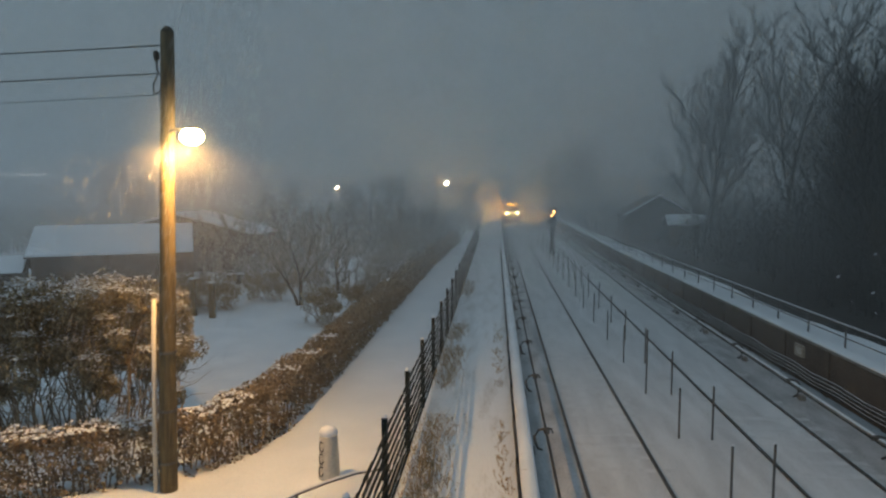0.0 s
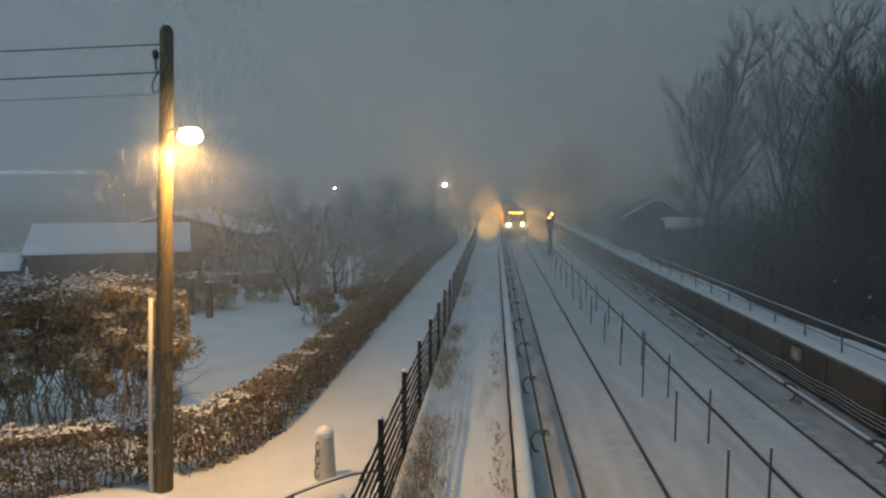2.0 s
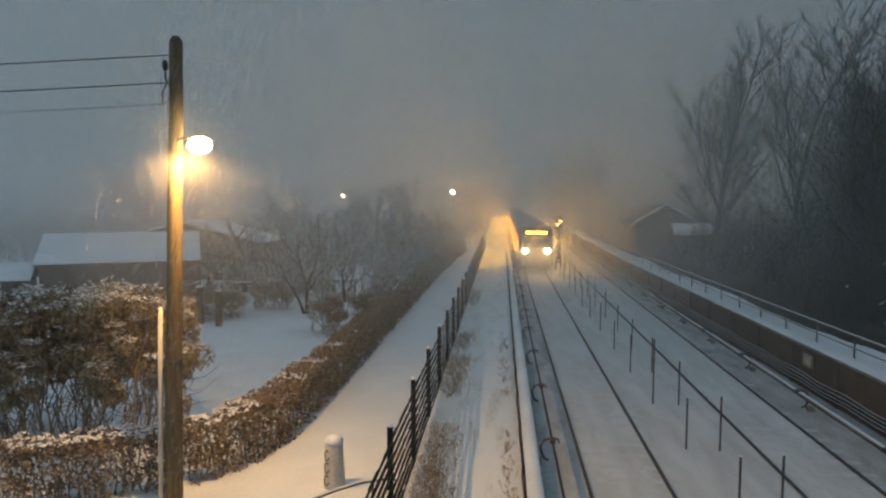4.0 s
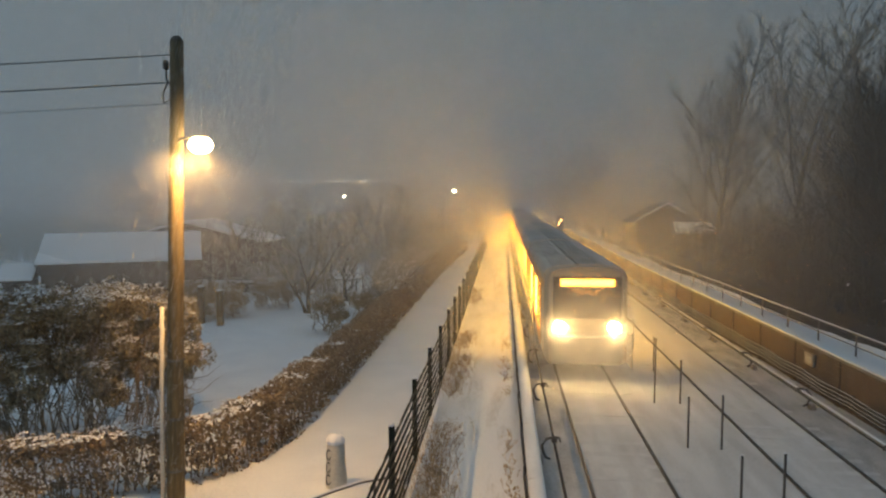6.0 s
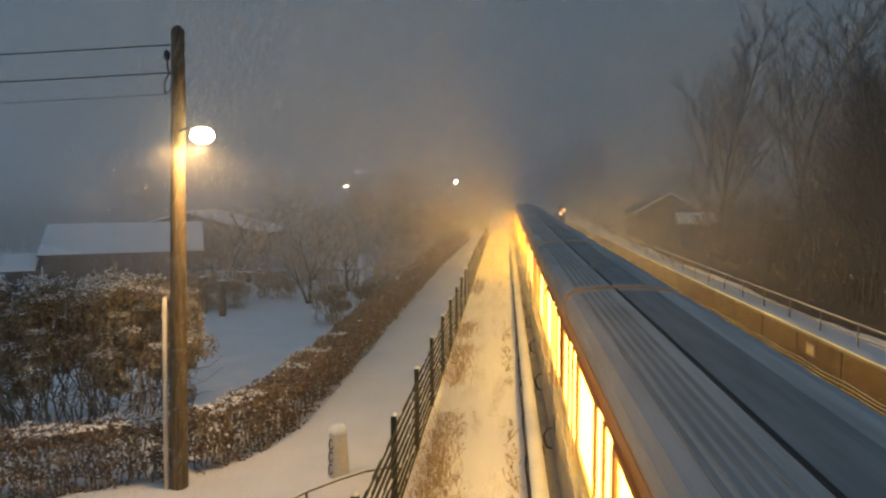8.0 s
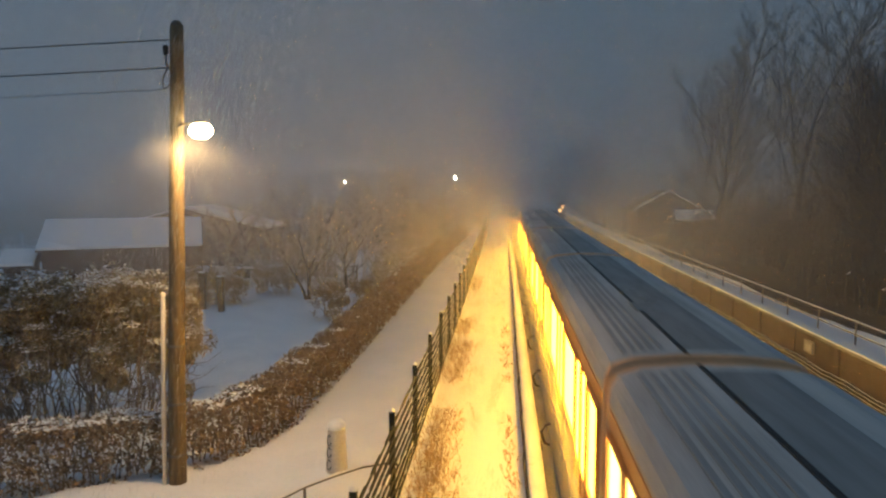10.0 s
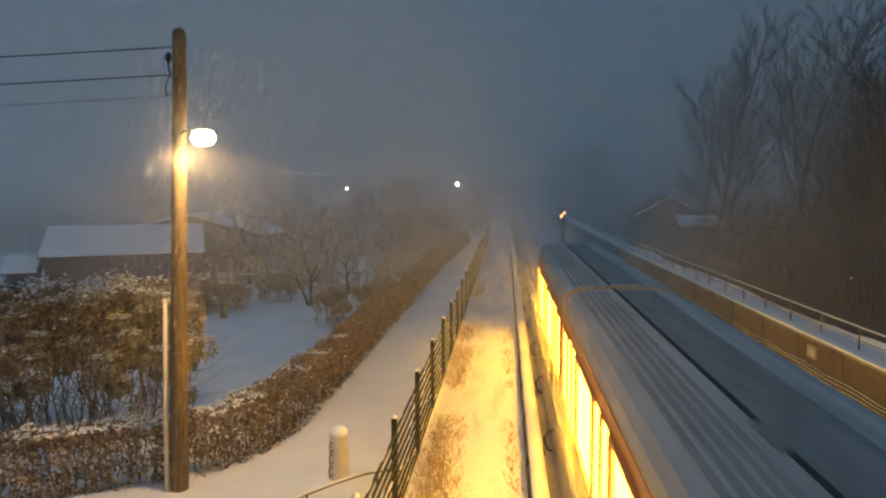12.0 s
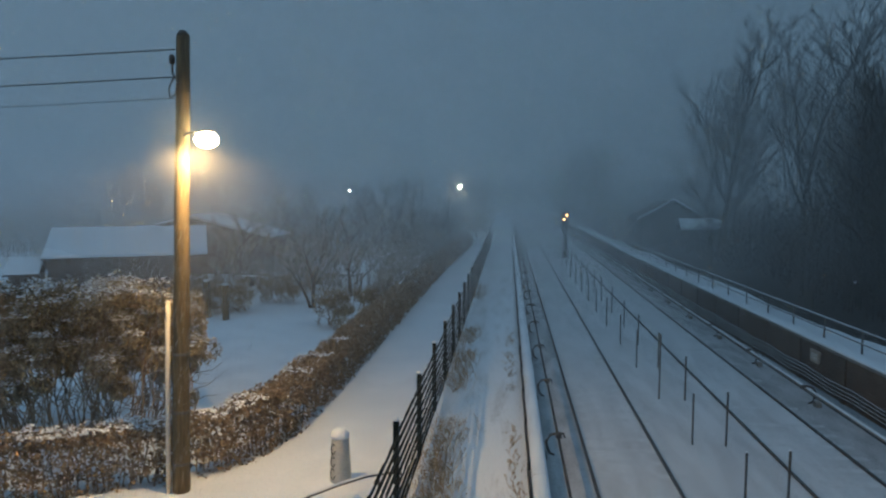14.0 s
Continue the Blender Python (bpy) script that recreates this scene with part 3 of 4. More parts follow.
def train():
    root = thing("train", "orange underground train with lit windows and a snow-dusted roof", "train")
    shell = Form().loft([[(x, y, z) for x, z in section(1.19, 0.42)] for y in (0.22, 0.4, 6.1, CAR_LONG - 0.4, CAR_LONG - 0.22)]).mesh("car_body")
    shell.materials.append(BODY_PAINT)
    hoop = Form().loft([[(x, y, z) for x, z in section(1.19, 0.42, 0.006)] for y in (0, 0.10)]).mesh("end_frame")
    hoop.materials.append(HOOP_LIT)
    skin = [(1.190, 2.90), (1.170, 3.07), (1.098, 3.212), (0.847, 3.303), (0.335, 3.352)]
    roof = Form().loft([[(x, y, z) for x, z in skin + [(-x, z) for x, z in reversed(skin)] + [(-0.9, 2.86), (0.9, 2.86)]] for y in (0.302, 3, 9, CAR_LONG - 0.285)]).mesh("roof_skin")
    roof.materials.append(ROOF_SNOW)
    dark = Form().loft([[(x, y, z) for x, z in ((-0.20, 3.2), (0.5, 3.2), (0.50, 3.345), (0.335, 3.360), (-0.20, 3.360))] for y in (0.5, CAR_LONG - 0.5)]).mesh("roof_panel")
    dark.materials.append(ROOF_DARK)
    seam = Form().box(-0.265, -0.205, 0.3, CAR_LONG - 0.29, 3.30, 3.368, 0.006).mesh("roof_seam")
    seam.materials.append(RUBBER)
    rib = Form().box(-0.034, 0.034, 0.5, CAR_LONG - 0.5, -0.03, 0.012, 0.006).mesh("roof_rib")
    rib.materials.append(ROOF_RIB)
    pane = Form().box(-0.02, 0.02, -0.98, 0.98, -0.70, 0.72, 0.01).mesh("window")
    pane.materials.append(WINDOW_GLOW)
    door_pane = Form().box(-0.02, 0.02, -0.24, 0.24, -0.64, 0.90, 0.01).mesh("door_window")
    door_pane.materials.append(WINDOW_GLOW)
    pane_b, door_pane_b = pane.copy(), door_pane.copy()
    pane_b.materials[0] = door_pane_b.materials[0] = YELLOW_GLOW
    rim = Form()
    for y0, y1, z0, z1 in ((-1.10, -0.98, -0.76, 0.77), (0.98, 1.10, -0.76, 0.77), (-0.98, 0.98, -0.76, -0.70), (-0.98, 0.98, 0.72, 0.77)):
        rim.box(-0.055, 0.055, y0, y1, z0, z1)
    rim = rim.mesh("window_frame")
    rim.materials.append(CANT_PAINT)
    door_rim = Form()
    for y0, y1 in ((-0.36, -0.245), (0.245, 0.36)):
        door_rim.box(-0.03, 0.05, y0, y1, -1.0, 0.98)
    door_rim = door_rim.mesh("door_frame")
    door_rim.materials.append(CANT_PAINT)
    leaf = Form().box(-0.022, 0.022, -0.36, 0.36, -1.02, 0.99, 0.01).mesh("door")
    leaf.materials.append(CANT_PAINT)
    skirt = Form().box(-1.0, 1.0, 0.8, CAR_LONG - 0.8, 0.12, 0.44, 0.03)
    for y in (2.2, 4.0, CAR_LONG - 4.0, CAR_LONG - 2.2):
        for s in (-0.755, 0.755):
            skirt.tube([(s - 0.06, y, 0.40), (s + 0.06, y, 0.40)], 0.40, 14)
    skirt = skirt.mesh("running_gear")
    skirt.materials.append(RUBBER)
    folds = [(-0.20 + k * 0.03, 0.985 if k % 2 == 0 else 0.955) for k in range(15)]
    bellows = Form().loft([[(x * g, y, 0.5 + (z - 0.5) * g) for x, z in section(1.19, 0.5)] for y, g in folds], False)
    bellows = bellows.mesh("gangway_bellows")
    bellows.materials.append(HOOP_LIT)
    cant = Form().box(-0.02, 0.02, 0.3, CAR_LONG - 0.3, 2.60, 2.82, 0.008).mesh("cantrail")
    cant.materials.append(CANT_PAINT)
    vent = Form().box(-0.22, 0.22, -0.35, 0.35, 0.0, 0.05, 0.02).mesh("roof_vent")
    vent.materials.append(ROOF_DARK)
    for c in range(TRAIN_CARS):
        body = part("car_body", shell, None, root)
        body.location.y = c * CAR_LONG
        for y in (0.20, CAR_LONG - 0.28):
            part("end_frame", hoop, None, body, "rounded end frame coloured in lit orange").location.y = y
        part("roof_skin", roof, None, body, "snow-dusted grey roof")
        part("roof_panel", dark, None, body, "darker roof strip")
        part("roof_seam", seam, None, body, "black seam along the roof")
        for s in (-1, 1):
            part("cantrail", cant, None, body, "orange strip above the windows").location.x = s * 1.172
        for x, z in ((-0.90, 3.285), (-0.79, 3.309), (-0.68, 3.320), (-0.57, 3.330), (-0.46, 3.341)):
            part("roof_rib", rib, None, body, "dark groove strip").location = (x, 0, z)
        part("running_gear", skirt, None, body, "dark bogies and underfloor boxes")
        if c:
            part("gangway_bellows", bellows, None, body, "bellows coloured in the lit orange of the joint")
        if c % 2 == 0:
            for x, y in ((-0.1, 3.4), (0.22, 4.2)):
                part("roof_vent", vent, None, body).location = (x, y, 3.33)
        for s in (-1, 1):
            for y in (2.25, 6.10, 9.95):
                for d in (-0.37, 0.37):
                    door = part("door", leaf, None, body)
                    door.location = (s * 1.185, y + d, 1.62)
                    part("door_frame", door_rim, None, body).matrix_basis = pose(s * 1.19, y + d, 1.62, 0, 0, 0 if s > 0 else 180)
                    part("door_window", door_pane if c < 4 or s > 0 else door_pane_b, None, body, "lit door window").location = (s * 1.198, y + d, 1.66)
            for y in (0.92, 4.18, 8.02, 11.28):
                if (c == 0 and y < 1) or (c == TRAIN_CARS - 1 and y > 11):
                    continue
                w = part("window", pane if c < 4 or s > 0 else pane_b, None, body, "lit warm yellow window")
                w.location = (s * 1.184, y, 1.84)
                w.scale.y = 1.0 if 3 < y < 9 else 0.45
                f = part("window_frame", rim, None, body)
                f.location, f.scale.y = (s * 1.185, y, 1.84), w.scale.y
    # the cab front
    nose = Form().loft([[(x * g, y, z if z > 1 else z + 0.1 * (1 - g)) for x, z in section(1.19, 0.42)] for y, g in ((0.24, 1.0), (0.0, 0.985), (-0.22, 0.95), (-0.34, 0.90))])
    cab = part("cab_front", nose, CAB_PAINT, root, "pale rounded cab front")
    part("windscreen", Form().loft([[(s * w, y, z) for s, z in ((-1, z0), (1, z0), (1, z1), (-1, z1))] for y, w, z0, z1 in ((-0.30, 0.97, 1.78, 3.06), (-0.37, 0.95, 1.80, 3.04))]), DARK_GLASS, cab, "dark glass windscreen")
    part("display", Form().box(-0.74, 0.74, -0.40, -0.372, 2.78, 2.97, 0.008), SIGN_GLOW, cab, "glowing amber destination display")
    part("apron", Form().box(-1.0, 1.0, -0.42, -0.30, 0.42, 1.30, 0.05), ROOF_DARK, cab)
    part("wiper", Form().tube([(-0.1, -0.39, 1.92), (0.35, -0.40, 2.45)], 0.012, 5), RUBBER, cab)
    for s in (-1, 1):
        lens = Form().loft([[(s * 0.76 + math.cos(a) * r, y, 1.54 + math.sin(a) * r * 0.9) for a in [2 * math.pi * k / 18 for k in range(18)]] for y, r in ((-0.30, 0.18), (-0.40, 0.18), (-0.43, 0.13), (-0.44, 0.04))])
        part("headlight", lens, HEAD_GLOW, cab, "glowing round headlight", True)
        part("headlight_ring", Form().loft([[(s * 0.76 + math.cos(a) * r, y, 1.54 + math.sin(a) * r * 0.9) for a in [2 * math.pi * k / 18 for k in range(18)]] for y, r in ((-0.30, 0.215), (-0.39, 0.21), (-0.39, 0.182), (-0.30, 0.182))], False), RUBBER, cab, "", True)
        part("roof_bracket", Form().box(s * 0.78 - 0.14, s * 0.78 + 0.14, 0.1, 0.28, 3.18, 3.28, 0.03), ROOF_DARK, cab)
    return root


TRAIN = train()
TRAIN.scale.x = 1.05

# ---- signal beside the far track ----
signal = thing("railway_signal", "slim railway signal showing two amber lights", "signal", at=(4.74, 57.5, -0.14))
part("mast", Form().tube([(0, 0, 0), (0, 0, 2.9)], 0.10, 10), STEEL, signal)
part("ladder_cage", Form().box(-0.17, 0.17, 0.09, 0.22, 0.3, 2.6, 0.02), STEEL, signal)
part("head", Form().box(-0.28, 0.28, -0.1, 0.14, 2.5, 3.95, 0.05), RUBBER, signal)
for x, z in ((0.10, 3.60), (-0.13, 3.30)):
    part("lens", Form().tube([(x, -0.16, z), (x, -0.10, z)], 0.085, 14), AMBER_GLOW, signal, "glowing amber lens")
part("base", Form().box(-0.25, 0.25, -0.25, 0.25, -0.1, 0.3, 0.03), CONCRETE, signal)


# ---- hedges, bushes ----
def hedge():
    """Clipped beech hedge that follows the edge of the path, dry leaves and snow on its top."""
    rng = random.Random(4)
    line = [(-11.5, 9.35), (-8.6, 10.5), (-6.7, 11.2), (-5.8, 11.6), (-5.2, 12.55), (-4.85, 14.2), (-4.75, 18), (-4.7, 30), (-4.55, 45), (-3.9, 66)]
    root = thing("hedge", "clipped brown beech hedge with dry leaves and snow on top", "hedge")
    leaves, stems, snow, dark = Form(), Form(), Form(), Form()
    for (x0, y0), (x1, y1) in zip(line, line[1:]):
        run = math.hypot(x1 - x0, y1 - y0)
        near = 1.0 if y0 < 20 else 0.45 if y0 < 32 else 0.2
        nx, ny = (y1 - y0) / run, -(x1 - x0) / run
        places, tops = [], []
        for _ in range(int(run * 3000 * near)):
            k, side, h = rng.random(), rng.uniform(-1, 1), rng.random()
            if abs(side) < 0.45 and h < 0.7:
                continue
            x, y = x0 + (x1 - x0) * k, y0 + (y1 - y0) * k
            high = 1.12 + 0.10 * noise.noise((x * 1.1, y * 1.1, 3)) + 0.06 * noise.noise((x * 4, y * 4, 8))
            if noise.noise((x * 2.6, y * 2.6, h * 3.2)) < -0.22 and h < 0.8:
                continue
            wide = 0.53 * (1 - 0.32 * h * h) + 0.07 * noise.noise((x * 2, y * 2, h * 4))
            places.append((x + nx * side * wide, y + ny * side * wide, 0.22 + h * high))
            if (h > 0.95 and noise.noise((x * 1.7, y * 1.7, 9)) > (-0.25 if y < 13.5 else 0.10 if y < 19 else 0.6)) or rng.random() < 0.010:
                tops.append((x + nx * side * wide, y + ny * side * wide, 0.235 + h * high))
        leaves.leaves(places, 0.084 / near ** 0.6, 0.4, 0.1, 0.62, rng)
        snow.leaves(tops, 0.085 / near ** 0.6, 0.4, 0.75, 0.8, rng)
        for _ in range(int(run * 9 * near)):
            k, side = rng.random(), rng.uniform(-0.28, 0.28)
            x, y = x0 + (x1 - x0) * k + nx * side, y0 + (y1 - y0) * k + ny * side
            stems.tube([(x, y, 0.1), (x + rng.uniform(-0.12, 0.12), y + rng.uniform(-0.12, 0.12), 0.65), (x + rng.uniform(-0.25, 0.25), y + rng.uniform(-0.25, 0.25), 1.25)], [0.018, 0.012, 0.005], 4, False)
    for name, form, mat in (("leaves", leaves, BROWN_LEAF), ("stem_tangle", stems, BUSH_WOOD), ("snow", snow, SNOW)):
        tagged(part(name, form, mat, root), kind="stuff")


def bush(name, label, centre, wide, low, high, count, size, mat, rng, snowy=0.03, stems=30, foot=0.0):
    """A leafy bush in rough clumps over bare stems."""
    root = thing(name, label, "bush", at=centre)
    clumps = []
    for _ in range(max(14, int(wide[0] * wide[1] * (high - low) * 26))):
        a, r = rng.uniform(0, 2 * math.pi), math.sqrt(rng.random())
        z = low + (high - low) * rng.random() ** 0.6
        shrink = 1 - 0.45 * max(0, (z - low) / (high - low) - 0.5) ** 1.5
        clumps.append((math.cos(a) * r * wide[0] * shrink, math.sin(a) * r * wide[1] * shrink, z, rng.uniform(0.20, 0.40)))
    leaves, snow, wood = Form(), Form(), Form()
    each = count // len(clumps)
    for x, y, z, r in clumps:
        spots = []
        for _ in range(each):
            d = Vector((rng.gauss(0, 1), rng.gauss(0, 1), rng.gauss(0, 0.8))).normalized() * r * rng.uniform(0.55, 1.08)
            spots.append((x + d.x, y + d.y, z + d.z))
        leaves.leaves(spots, size, 0.35, 0.1, 0.38, rng)
        tops = [p for p in spots if p[2] > z + r * 0.45 and rng.random() < snowy * 6]
        snow.leaves([(p[0], p[1], p[2] + size * 0.12) for p in tops], size * 0.9, 0.3, 0.7, 0.5, rng)
    for _ in range(stems):
        x, y, z, _r = rng.choice(clumps)
        q = Vector((x * 0.75 + rng.uniform(-0.4, 0.4), y * 0.7, foot))
        goal = Vector((x, y, z))
        pts = [q]
        for k in range(1, 5):
            pts.append(q.lerp(goal, k / 4) + Vector((rng.gauss(0, 0.13), rng.gauss(0, 0.1), rng.gauss(0, 0.06))) * (high - foot) * 0.4)
        wood.tube(pts, [0.018, 0.015, 0.012, 0.009, 0.006], 5, False)
        for k in range(4):
            b = pts[rng.randint(1, 3)]
            c = b + Vector((rng.gauss(0, 0.3), rng.gauss(0, 0.3), rng.uniform(-0.05, 0.45))) * (high - foot) * 0.35
            wood.tube([b, b.lerp(c, 0.5) + Vector((0, 0, rng.gauss(0, 0.06))), c], [0.010, 0.007, 0.003], 4, False)
    for name, form, m in (("leaves", leaves, mat), ("stem_tangle", wood, BUSH_WOOD), ("snow", snow, SNOW)):
        if form.v:
            tagged(part(name, form, m, root), kind="stuff")
    return root


hedge()
RNG = random.Random(11)
bush("evergreen_bush", "large dark evergreen bush with snow on leaves over bare stems", (-9.6, 14.2, 0.0), (3.0, 1.15), 0.95, 3.2, 44000, 0.13, GREEN_LEAF, RNG, 0.19, 120)


# ---- bare trees ----
def tree(name, label, at, high, spread, rng, limbs=20, trunk=0.16, leaders=1, low=0.18, twig=0.012, fine=TWIGS):
    """A bare tree: straight leaders, limbs that rise and bend upwards, boughs and fine twigs."""
    root = thing(name, label, "tree", at=at)
    wood, crown = Form(), Form()

    def shoot(form, p, way, long, r0, r1, bends, sides, rise):
        pts, d = [p], way.copy()
        for _k in range(bends):
            d = (d + Vector((rng.gauss(0, 0.10), rng.gauss(0, 0.10), rise + rng.gauss(0, 0.05)))).normalized()
            pts.append(pts[-1] + d * long / bends)
        form.tube(pts, [r0 + (r1 - r0) * k / bends for k in range(bends + 1)], sides, False)
        return pts

    def on(pts, k):
        f = min(k, 0.999) * (len(pts) - 1)
        i = int(f)
        return pts[i].lerp(pts[i + 1], f - i), (pts[i + 1] - pts[i]).normalized()

    def aside(d, lean):
        a = rng.uniform(0, 2 * math.pi)
        return (d * math.cos(lean) + Vector((math.cos(a), math.sin(a), 0.15)) * math.sin(lean)).normalized()

    for s in range(leaders):
        tall = high * (1.0 if s == 0 else rng.uniform(0.72, 0.92))
        foot = Vector((rng.uniform(-0.25, 0.25), rng.uniform(-0.25, 0.25), -0.2)) * (leaders > 1) + Vector((0, 0, -0.2))
        lean = Vector((rng.gauss(0, 0.10), rng.gauss(0, 0.10), 1)).normalized() if leaders > 1 else Vector((rng.gauss(0, 0.03), rng.gauss(0, 0.03), 1)).normalized()
        stem = shoot(wood, foot, lean, tall, trunk * (1 if s == 0 else 0.75), 0.02, 8, 7, 0.03)
        for j in range(limbs):
            k = low + (0.97 - low) * (j + rng.random()) / limbs
            base, d = on(stem, k)
            long = tall * spread * (0.42 * (1 - k) + 0.10) * rng.uniform(0.7, 1.25)
            limb = shoot(wood, base, aside(d, rng.uniform(0.6, 1.1)), long, max(trunk * 0.42 * (1 - 0.75 * k), 0.026), 0.012, 5, 5, 0.10)
            for _b in range(8):
                base2, d2 = on(limb, rng.uniform(0.18, 0.98))
                bough = shoot(crown, base2, aside(d2, rng.uniform(0.4, 0.8)), long * rng.uniform(0.22, 0.48), 0.02, twig, 3, 3, 0.10)
                for _t in range(5):
                    base3, d3 = on(bough, rng.uniform(0.15, 1.0))
                    shoot(crown, base3, aside(d3, rng.uniform(0.3, 0.8)), long * rng.uniform(0.08, 0.22), twig, twig * 0.6, 2, 3, 0.06)
    part("trunk", wood, BARK, root)
    part("crown", crown, fine, root)
    return root


BARE = "tall bare winter tree with fine dark twigs on the bank"
T1 = tree("bare_tree", BARE, (12.7, 43, 2.2), 13.6, 1.22, random.Random(2), 22, 0.19, 2, 0.16)
T2 = tree("bare_tree", BARE, (15.4, 38, 2.4), 12.2, 1.3, random.Random(5), 22, 0.18, 1, 0.14)
T3 = tree("bare_tree", BARE, (17.6, 33, 2.4), 10.0, 1.25, random.Random(9), 18, 0.15, 2, 0.12)
for ob in (T1, T2, T3):
    tagged(ob, group="bare trees on the bank")
for ob, x, y, turn, k in ((T1, 15.6, 30, 140, 0.62), (T2, 14.9, 48, 60, 0.92), (T3, 19.5, 42, 200, 0.95), (T1, 22.5, 47, 250, 0.8), (T3, 20.4, 33, 20, 0.8),
                          (T1, 17.5, 62, 100, 0.95), (T2, 24.5, 40, 190, 0.75), (T3, 13.4, 25, 130, 0.68), (T2, 19.2, 36, 250, 0.95), (T3, 12.3, 23, 70, 0.74), (T2, 13.9, 28, 15, 0.76), (T1, 15.2, 25, 300, 0.62), (T1, 22.0, 41, 40, 0.92), (T2, 17.6, 27, 95, 0.66)):
    c = copy_thing(ob, pose(x, y, 2.3, 0, 0, turn))
    c.scale = (k, k, k)


def thicket():
    """Brambles and young growth on the bank, too many stems to count."""
    rng = random.Random(21)
    twigs, leaves, snow = Form(), Form(), Form()
    spots = []
    for _ in range(1500):
        y = 12 + 75 * rng.random() ** 1.25
        x = 11.3 + rng.random() ** 1.2 * (6 + y * 0.16)
        z = ground_z(x, y)
        high = rng.uniform(1.2, 3.2) * (0.7 + 0.3 * min(1, (x - 10) / 4)) * (1.0 if y < 32 else 0.62)
        for k in range(5):
            dx, dy = rng.gauss(0, 0.35), rng.gauss(0, 0.35)
            twigs.tube([(x, y, z - 0.1), (x + dx * 0.6, y + dy * 0.6, z + high * 0.55), (x + dx * 1.6, y + dy * 1.6, z + high * rng.uniform(0.7, 1.1))], [0.02, 0.012, 0.005], 3, False)
        for _k in range(22):
            spots.append((x + rng.gauss(0, 0.55), y + rng.gauss(0, 0.55), z + abs(rng.gauss(0.5, 0.5)) * high * 0.8))
    for _ in range(210):
        y = 15 + 24 * rng.random()
        x = 10.8 + rng.random() * (2.5 + y * 0.18)
        z, high = ground_z(x, y), rng.uniform(2.5, 5.5)
        dx, dy = rng.gauss(0, 0.6), rng.gauss(0, 0.6)
        stem = [Vector((x + dx * k * k, y + dy * k * k, z - 0.1 + high * k)) for k in (0, 0.35, 0.7, 1)]
        twigs.tube(stem, [0.035, 0.026, 0.016, 0.005], 4, False)
        for _k in range(16):
            k, a = rng.uniform(0.2, 0.95), rng.uniform(0, 6.28)
            q = Vector((x + dx * k * k, y + dy * k * k, z + high * k))
            tip = q + Vector((math.cos(a), math.sin(a), rng.uniform(0.3, 1.2))) * rng.uniform(0.4, 1.2)
            twigs.tube([q, q.lerp(tip, 0.5) + Vector((0, 0, -0.06)), tip], [0.012, 0.009, 0.004], 3, False)
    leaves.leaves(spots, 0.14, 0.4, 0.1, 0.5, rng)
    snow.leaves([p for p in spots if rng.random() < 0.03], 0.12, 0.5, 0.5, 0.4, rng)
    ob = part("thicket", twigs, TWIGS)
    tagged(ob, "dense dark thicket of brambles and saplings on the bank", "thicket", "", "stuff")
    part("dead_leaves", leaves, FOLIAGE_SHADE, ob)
    part("snow", snow, SNOW, ob)


thicket()

# ---- garden sheds ----
def shed(name, label, at, turn, long, deep, eave, ridge, snowed=True):
    root = thing(name, label, "shed", at=at)
    root.rotation_euler.z = radians(turn)
    walls = Form().loft([[(x, y, z) for y, z in ((0, -0.3), (0, eave), (deep / 2, ridge - 0.1), (deep, eave), (deep, -0.3))] for x in (0.2, long - 0.2)])
    body = part("wall", walls, SHED_WOOD, root, "dark brown boarded walls")
    for i in range(int(long / 0.3)):
        part("board", Form().box(0.22 + i * 0.3, 0.48 + i * 0.3, -0.025, -0.002, -0.2, eave - 0.05, 0.004), SHED_WOOD, body)
    for s in (0, 1):
        y0, y1 = (-0.35, deep / 2) if s == 0 else (deep + 0.35, deep / 2)
        e = eave - 0.18
        part("roof", Form().loft([[(x, y0, e), (x, y1, ridge), (x, y1, ridge + 0.08), (x, y0, e + 0.08)] for x in (0, long)]), SHED_WOOD, root)
        if not snowed:
            part("snow_edge", Form().loft([[(x, y0, e + 0.083), (x, y1, ridge + 0.083), (x, y1, ridge + 0.15), (x, y0, e + 0.15)] for x in (0.0, 0.25)]), SNOW, root)
            continue
        part("roof_snow", Form().loft([[(x, y0 + (0.02 if s == 0 else -0.02), e + 0.083), (x, y1, ridge + 0.083), (x, y1, ridge + 0.22), (x, y0 + (0.06 if s == 0 else -0.06), e + 0.19)] for x in (0.02, long * 0.3, long * 0.7, long - 0.02)]), SNOW, root, "thick snow cover")
    return root


shed("garden_shed", "low brown garden shed with a thickly snowed roof", (-21.9, 30.1, 0), 25, 7.4, 5.0, 2.40, 3.42)
shed("garden_shed", "brown garden hut with a snowed pitched roof behind the first", (-15.9, 43, 0), 90, 5.0, 10.0, 2.55, 3.7)
shed("garden_shed", "small lean hut with snow on its roof beside the shed", (-23.3, 29.4, 0), 25, 1.5, 2.0, 1.7, 2.1)
shed("garden_shed", "small dark hut with snow along its roof edge on the bank", (14.4, 52, 1.2), 90, 5.0, 4.4, 2.3, 3.55, False)

shed("garden_shed", "low lean hut under a snowy roof on the bank", (11.9, 48.6, 1.55), -4, 3.3, 1.7, 1.35, 1.8)

